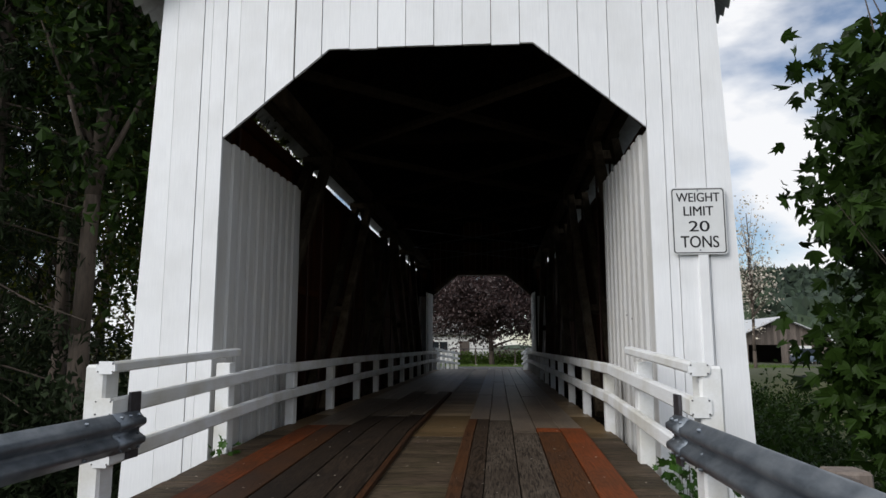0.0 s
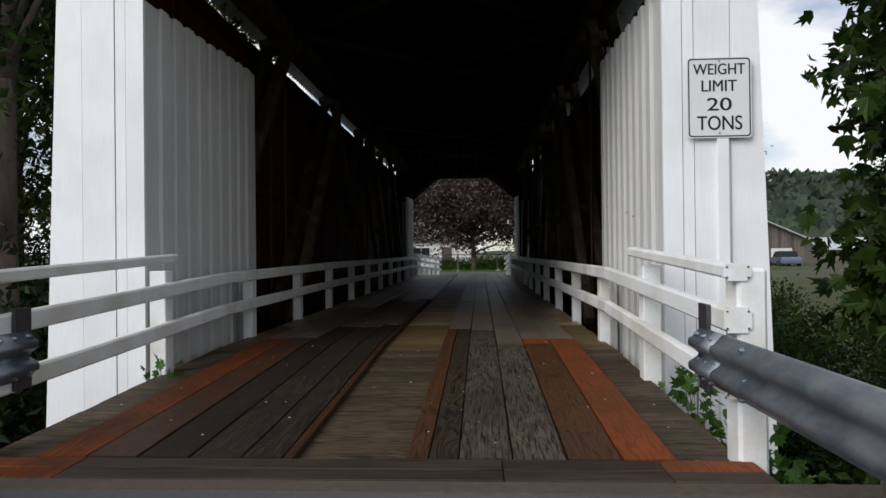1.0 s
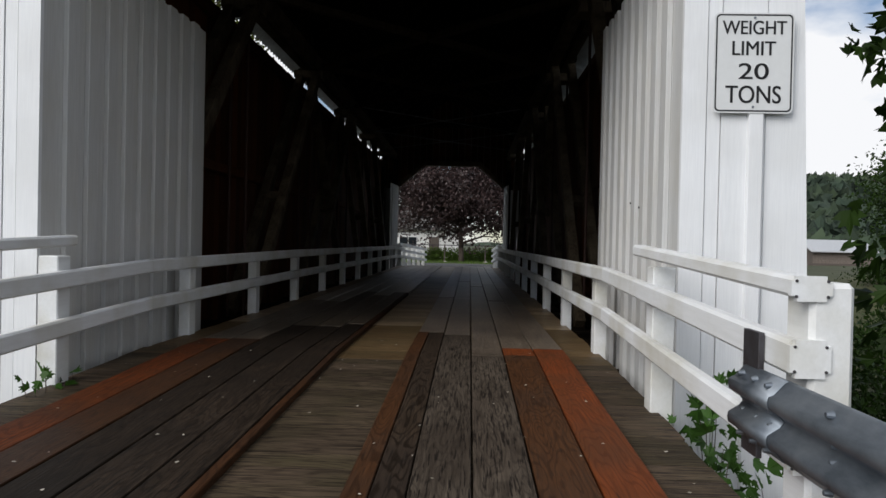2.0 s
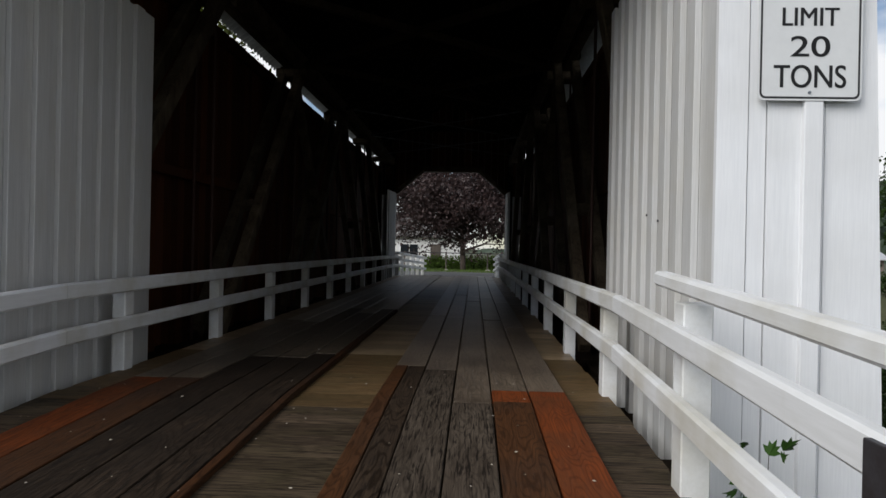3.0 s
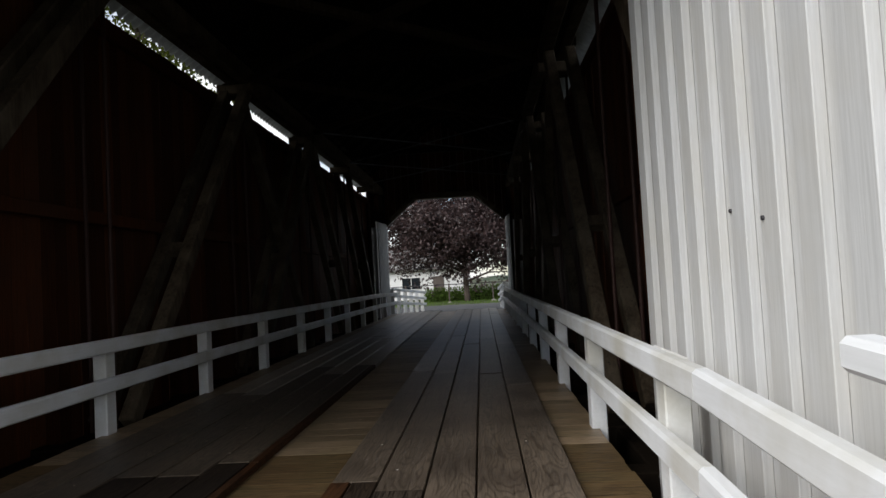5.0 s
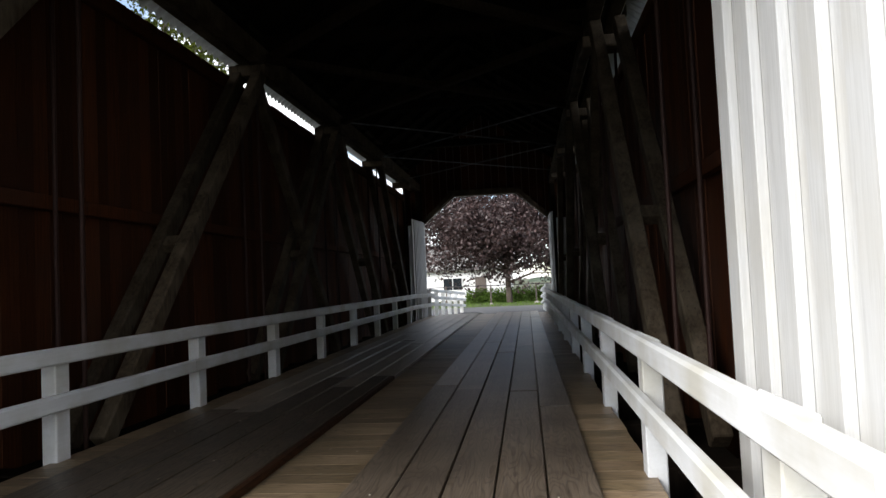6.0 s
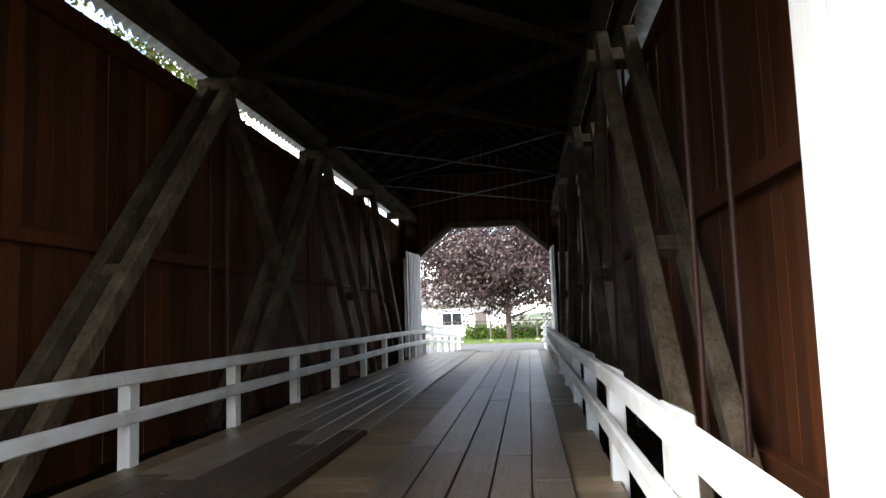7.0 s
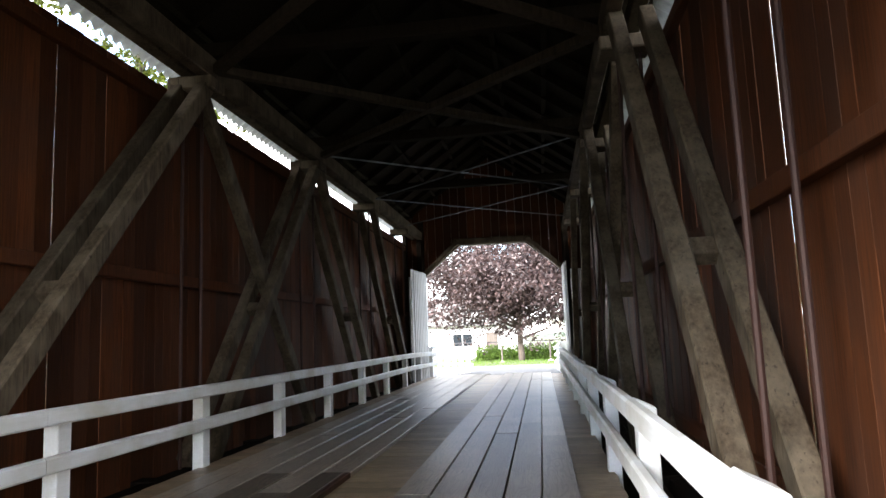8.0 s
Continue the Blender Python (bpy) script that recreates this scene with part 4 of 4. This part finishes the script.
build_vine((1.98, 7.35, -0.5), (0.06, 0.12, 0.4), 34, 0.10, 8, "thin bindweed shoots against the white boards", 0.95)
build_vine((-2.93, 7.25, -0.10), (0.06, 0.12, 0.09), 16, 0.09, 9, "small green weed growing at the deck edge", 0.2)

def ground_cover(x0, x1, y0, y1, n, seed):
    rng = np.random.default_rng(seed)
    xs, ys = rng.uniform(x0, x1, n), rng.uniform(y0, y1, n)
    keep = np.abs(xs - AX) > 2.75
    pts = np.array([(x, y, ground_z(x, y) + abs(rng.normal(0, 0.16))) for x, y in zip(xs[keep], ys[keep])])
    ob = leaf_mesh("undergrowth", pts, 0.11, LEAF, seed=seed, droop=-0.2)
    tagged(ob, "dense green undergrowth covering the creek bank", "undergrowth", kind="stuff")


ground_cover(1.8, 14, 1.0, 18, 26000, 41)
ground_cover(-14, -3.3, 3.0, 18, 22000, 42)

# pale flowering tree and far woods
build_tree("flowering_tree", (17.0, 47, -0.8), (17.0, 47, 6.3), (2.2, 2.2, 6.2), 130, 9, 0.20, BLOSSOM, "slender pale blossoming tree in the field", 90, 0.13, 0.4, shell=0.1, count=40)
build_tree("field_tree", (31, 50, -0.8), (31, 50, 5.0), (4.5, 4.5, 4.6), 260, 26, 0.3, LEAF, "round green tree at the field's edge", 91, 0.25, 0.6)
build_tree("field_tree", (14, 60, -0.8), (14, 60, 3.5), (4.0, 4.0, 3.4), 240, 26, 0.3, LEAF_LIGHT, "low green tree at the field's edge", 92, 0.22, 0.6)


def build_hill():
    verts, faces = [], []
    nx, ny = 170, 60
    for j in range(ny):
        for i in range(nx):
            x, y = -260 + i * 6.0, 170 + j * 7.0
            rise = 1 / (1 + math.exp(-(y - 330) / 55)) * (58 + 14 * noise.noise((x * 0.006, 3, 1))) * 1 / (1 + math.exp(-(x - 95) / 22))
            tip = 5.0 * abs(noise.noise((x * 0.16, y * 0.16, 5))) + 3.5 * noise.noise((x * 0.05, y * 0.05, 9)) + random.uniform(0, 2.5)
            verts.append((x, y, -6 + rise + tip * min(1, j / 4)))
    for j in range(ny - 1):
        for i in range(nx - 1):
            a = j * nx + i
            faces.append((a, a + 1, a + nx + 1, a + nx))
    ob = soup("backdrop", verts, faces, HILL)
    tagged(ob, "far wooded green hillside beyond the field", "hill", kind="structure")


build_hill()
hr = np.random.default_rng(55)
hx, hy = hr.uniform(60, 420, 9000), hr.uniform(200, 520, 9000)
hz = [-6 + 1 / (1 + math.exp(-(y - 330) / 55)) * (58 + 14 * noise.noise((x * 0.006, 3, 1))) / (1 + math.exp(-(x - 95) / 22)) + 2.0 for x, y in zip(hx, hy)]
far_woods = leaf_mesh("far_woods", np.stack([hx, hy, np.array(hz)], axis=1), 6.0, HILL, seed=56, droop=-0.8, kind_ratio=0.8)
tagged(far_woods, "distant dark green tree tops on the hillside", "woods", kind="stuff")


# ---- hedge, grass and fence across the road ----
def build_hedge(x0, x1, y, h, seed):
    rng = np.random.default_rng(seed)
    n = int((x1 - x0) * 1100)
    pts = np.stack([rng.uniform(x0, x1, n), rng.normal(y, 0.4, n), -0.42 + rng.uniform(0, h, n) * (0.85 + 0.25 * np.sin(rng.uniform(0, 6, n)))], axis=1)
    ob = leaf_mesh("hedge", pts, 0.16, GRASS, seed=seed, droop=-0.6)
    tagged(ob, "bright green low hedge across the road", "hedge", kind="stuff")


build_hedge(-3.6, 14.0, 57.0, 0.95, 3)
grng = np.random.default_rng(8)
gp = np.stack([grng.uniform(-16, 22, 26000), grng.uniform(46.0, 56.5, 26000), np.full(26000, -0.44)], axis=1)
verge = leaf_mesh("grass", gp, 0.13, GRASS, seed=9, droop=-1.6, kind_ratio=0.25)
tagged(verge, "short bright grass verge across the road", "grass", kind="stuff")
fence = empty("wire_fence", (0, 54.6, -0.4))
tagged(fence, "thin post and rail fence before the hedge", "fence")
for i in range(9):
    part("post", rod(bmesh.new(), (-11 + 3.1 * i, 0, -0.2), (-11 + 3.1 * i, 0, 1.32), 0.05), BARN_WOOD, fence)
part("rail", rod(bmesh.new(), (-11.2, 0, 1.25), (14.0, 0, 1.25), 0.03), STEEL_DARK, fence)
for i, (x, r) in enumerate(((-1.6, 0.16), (1.4, 0.2), (2.9, 0.16), (4.1, 0.18))):
    bm = bmesh.new()
    bmesh.ops.create_icosphere(bm, subdivisions=2, radius=r)
    for v in bm.verts:
        v.co *= 1 + 0.25 * noise.noise(v.co * 6 + Vector((i, 0, 0)))
        v.co.z *= 0.6
    p = part("rock", bm, CONCRETE)
    p.location = (x, 53.0, -0.40)
    tagged(p, "rounded grey rock on the verge", "rock", "verge rocks")


# ---- houses, barn, car ----
def build_house(name, at, size, ridge, windows, label, wall_mat=SIDING, roof_mat=SHINGLE):
    h = empty(name, at)
    tagged(h, label, "house")
    w, d, e = size
    part("wall", prism(bmesh.new(), [(0, -0.6), (d, -0.6), (d, e), (d / 2, ridge - 0.15), (0, e)], "x", 0, w), wall_mat, h)
    z = 0.05
    while z < e:
        part("clapboard", prism(bmesh.new(), [(-0.012, z), (-0.03, z), (-0.012, z + 0.19)], "x", 0, w), wall_mat, h)
        z += 0.2
    for s in (0, 1):
        a, b = (-0.5, e - 0.5 * (ridge - e) / (d / 2)) if s == 0 else (d + 0.5, e - 0.5 * (ridge - e) / (d / 2)), (d / 2, ridge)
        part("roof", prism(bmesh.new(), [a, b, (b[0], b[1] + 0.12), (a[0], a[1] + 0.12)], "x", -0.4, w + 0.4), roof_mat, h)
    for x, zz, ww, hh in windows:
        win = part("window", boxed((x, -0.06, zz), (x + ww, 0.0, zz + hh)), SIDING, h)
        part("pane", boxed((x + 0.06, -0.075, zz + 0.06), (x + ww / 2 - 0.03, -0.061, zz + hh - 0.06)), GLASS, win)
        part("pane", boxed((x + ww / 2 + 0.03, -0.075, zz + 0.06), (x + ww - 0.06, -0.061, zz + hh - 0.06)), GLASS, win)
    return h


house = build_house("house", (-16, 66, -0.5), (15.5, 8, 2.9), 4.8, [(9.6, 0.95, 1.7, 1.1), (4.0, 0.95, 1.7, 1.1)], "low white clapboard house with grey shingle roof")
part("door", boxed((12.4, -0.07, 0.0), (13.35, -0.02, 2.05), 0.01), BARN_WOOD, house, "dark front door")
build_house("house", (4.5, 70, -0.5), (13, 8, 3.0), 5.0, [(2.0, 0.95, 1.7, 1.1), (6.4, 0.95, 1.7, 1.1)], "white clapboard house with grey roof behind the hedge")


def build_barn():
    b = empty("barn", (22.4, 66, -0.9))
    tagged(b, "old grey board barn with pale metal roof", "barn")
    w, d, e, r = 7.6, 9, 2.9, 4.6
    n = 26
    for i in range(n):
        a, c = i * w / n, (i + 1) * w / n - 0.015
        open_bay = 0.8 < a < 3.6
        part("board", prism(bmesh.new(), [(a, 2.1 if open_bay else -0.4), (c, 2.1 if open_bay else -0.4), (c, e + (r - e) * (1 - abs(c - w / 2) / (w / 2))), (a, e + (r - e) * (1 - abs(a - w / 2) / (w / 2)))], "y", 0, 0.04), BARN_WOOD, b)
    part("side_wall", boxed((0, 0.05, -0.4), (0.05, d, e)), BARN_WOOD, b)
    part("side_wall", boxed((w - 0.05, 0.05, -0.4), (w, d, e)), BARN_WOOD, b)
    part("back_wall", boxed((0.05, d - 0.05, -0.4), (w - 0.05, d, e)), BARN_WOOD, b)
    part("door", boxed((4.6, -0.06, -0.3), (6.5, -0.01, 2.0), 0.01), SIDING, b, "pale sliding barn door")
    for s in (-1, 1):
        pts = [(w / 2, r), (w / 2 + s * (w / 2 + 0.5), e - 0.22), (w / 2 + s * (w / 2 + 0.5), e - 0.12), (w / 2, r + 0.1)]
        part("roof", prism(bmesh.new(), pts, "y", -0.6, d + 0.4), ROOF_PALE, b)


ROOF_PALE = material("pale_metal_roof", (0.62, 0.63, 0.64), (0.5, 0.5, 0.5), 0.45, 0.3, grain=(2, 2, 2), grain_scale=3, bump=0.05)
build_barn()
shed = build_house("shed", (35.5, 74, -0.9), (6, 5, 2.0), 3.0, [], "small grey shed with pale metal roof in the field", BARN_WOOD, ROOF_PALE)


def build_car(at, turn):
    c = empty("car", at)
    c.rotation_euler.z = turn
    tagged(c, "blue grey parked car beside the barn", "car")
    side = [(-2.1, 0.35), (2.1, 0.35), (2.15, 0.75), (1.2, 0.92), (-1.95, 0.95), (-2.12, 0.7)]
    bm = prism(bmesh.new(), side, "y", -0.85, 0.85)
    bmesh.ops.bevel(bm, geom=list(bm.edges), offset=0.06, segments=2, affect="EDGES")
    part("body", bm, CAR_PAINT, c)
    bm = prism(bmesh.new(), [(-1.6, 0.94), (1.1, 0.92), (0.45, 1.42), (-1.1, 1.45)], "y", -0.72, 0.72)
    bmesh.ops.bevel(bm, geom=list(bm.edges), offset=0.05, segments=2, affect="EDGES")
    part("cabin", bm, GLASS, c)
    part("roof", boxed((-1.05, -0.68, 1.44), (0.42, 0.68, 1.48), 0.015), CAR_PAINT, c)
    for x in (-1.3, 1.35):
        for y in (-0.82, 0.82):
            wheel = part("wheel", rod(bmesh.new(), (x, y - 0.1, 0.32), (x, y + 0.1, 0.32), 0.32, seg=16), RUBBER, c)
            part("rim", rod(bmesh.new(), (x, y - 0.105, 0.32), (x, y + 0.105, 0.32), 0.19, seg=12), STEEL, wheel)


build_car((27.6, 64.6, -0.62), 1.45)


# ---- plank deck ----
deck = empty("floor", (AX, 0, 0))
tagged(deck, "weathered timber plank deck with raised wheel tracks", "floor", kind="structure")
prnd = random.Random(21)
DECK_HALF = 2.29


def plank(x0, x1, y0, y1, z, mat, t=0.05, name="plank"):
    """A deck plank along the bridge; it follows the deck's bend."""
    c = 0.005
    prof = [(x0, -t), (x0, -c), (x0 + c, 0), (x1 - c, 0), (x1, -c), (x1, -t)]
    ys = [y0] + [k for k in (KINK, CREST) if y0 + 0.05 < k < y1 - 0.05] + [y1]
    verts, faces = [], []
    for y in ys:
        verts += [(p, y, deck_z(y) + z + q) for p, q in prof]
    for k in range(len(ys) - 1):
        for i in range(6):
            a, b = k * 6 + i, k * 6 + (i + 1) % 6
            faces.append((a, a + 6, b + 6, b))
    faces.append(tuple(range(6)))
    last = (len(ys) - 1) * 6
    faces.append(tuple(reversed(range(last, last + 6))))
    return soup(name, verts, faces, mat, deck)


W = 0.312
for band, x_start in (("left", -1.875), ("right", 0.342)):
    for i in range(5):
        x0 = x_start + i * W
        first = (10.35, 10.13, 8.78, 9.25, 9.25)[i] if band == "right" else 9.4 if i < 2 else prnd.uniform(9.6, 11.0)
        cuts = [NEAR, first]
        if band == "right" and i == 3:
            cuts = [NEAR, 8.85, 9.25]
        while cuts[-1] < FAR - 7.0:
            cuts.append(cuts[-1] + prnd.uniform(4.6, 6.2))
        cuts.append(FAR)
        for k, (a, b) in enumerate(zip(cuts, cuts[1:])):
            # tones get lighter further in, painting the far portal's light onto the planks
            mat = (PLANK_DARK, PLANK_EDGE, PLANK_LIT)[min(k, 2)] if band == "left" else PLANK if k == 0 else PLANK_MID if a < 15.0 else PLANK_LIT
            if band == "right" and i == 4 and k == 0 or band == "right" and i == 3 and k == 1:
                mat = PLANK_NEW
            elif band == "left" and i == 0 and k == 0:
                mat = PLANK_RUST
            elif band == "right" and i == 3 and k == 0 or band == "left" and i == 1 and k == 0 or i == 0 and band == "right" and k < 1:
                mat = PLANK_RED
            elif k == 0 and i in (1, 2) and band == "right":
                mat = PLANK_PALE
            g = 0.0045
            z = prnd.uniform(-0.004, 0.003)
            if band == "right" and i == 0 and k == 0:
                plank(x0 + g, x0 + 0.13, a + 0.004, b - 0.004, z, mat)
                plank(x0 + 0.138, x0 + W - g, a + 0.004, b - 0.004, z - 0.003, PLANK)
            elif band == "left" and i == 4 and k < 2:
                plank(x0 + g, x0 + 0.24, a + 0.004, b - 0.004, z, mat)
                plank(x0 + 0.247, x0 + W - g, a + 0.004, b - 0.004, z - 0.002, PLANK_RED)
            else:
                plank(x0 + g + prnd.uniform(0, 0.004), x0 + W - g - prnd.uniform(0, 0.004), a + 0.004, b - 0.004, z, mat)
# header planks across the start of the deck
for j, (y0, y1) in enumerate(((NEAR - 0.355, NEAR - 0.19), (NEAR - 0.18, NEAR - 0.004))):
    z = deck_z(y1)
    for a, b, m in ((-DECK_HALF, -1.55, PLANK_RUST), (-1.545, 0.9, HEADER), (0.905, 1.78, HEADER), (1.785, DECK_HALF + 0.02, PLANK_NEW if j else HEADER)):
        part("plank", boxed((a, y0, z - 0.09), (b, y1, z - 0.004 * j), 0.006), m, deck)
y = NEAR
while y < FAR - 0.05:
    w = prnd.uniform(0.20, 0.27)
    z = deck_z(y + w / 2) - 0.052 + prnd.uniform(-0.0006, 0.0004)
    bm = boxed((-DECK_HALF + prnd.uniform(-0.008, 0.012), 0.0025, -0.08), (DECK_HALF + prnd.uniform(-0.012, 0.008), min(w, FAR - y) - 0.0025, 0))
    # board tone by y: shade near and light far in are coloured in
    part("cross_board", bm, CROSS_SHADED if y < 8.6 else CROSS_MID if y < 11.2 else CROSS, deck, m=pose(0, y, z, math.degrees(math.atan(0.036)) if y < KINK else -math.degrees(math.atan(0.06)) if y > CREST else 0))
    y += w

# fallen petals and leaf crumbs on the deck
verts, faces = [], []
for _ in range(170):
    px, py = prnd.uniform(-2.2, 2.2), prnd.uniform(NEAR + 0.1, 15.0)
    if py > 9.5 and prnd.random() < 0.5:
        continue
    pz = deck_z(py) + (0.004 if -1.82 < px < -0.32 or 0.36 < px < 1.86 else -0.048)
    r, turn = prnd.uniform(0.005, 0.014), prnd.uniform(0, 6.28)
    base = len(verts)
    for q in range(5):
        a = turn + q * 1.2566
        rr = r * prnd.uniform(0.6, 1.2)
        verts.append((px + math.cos(a) * rr, py + math.sin(a) * rr, pz + prnd.uniform(0.001, 0.006)))
    verts.append((px, py, pz + r * 0.5))
    faces += [(base + q, base + (q + 1) % 5, base + 5) for q in range(5)]
litter = soup("fallen_petals", verts, faces, BLOSSOM)
litter.location.x = AX
tagged(litter, "pale fallen petals and leaf crumbs scattered on the planks", "litter", kind="stuff")
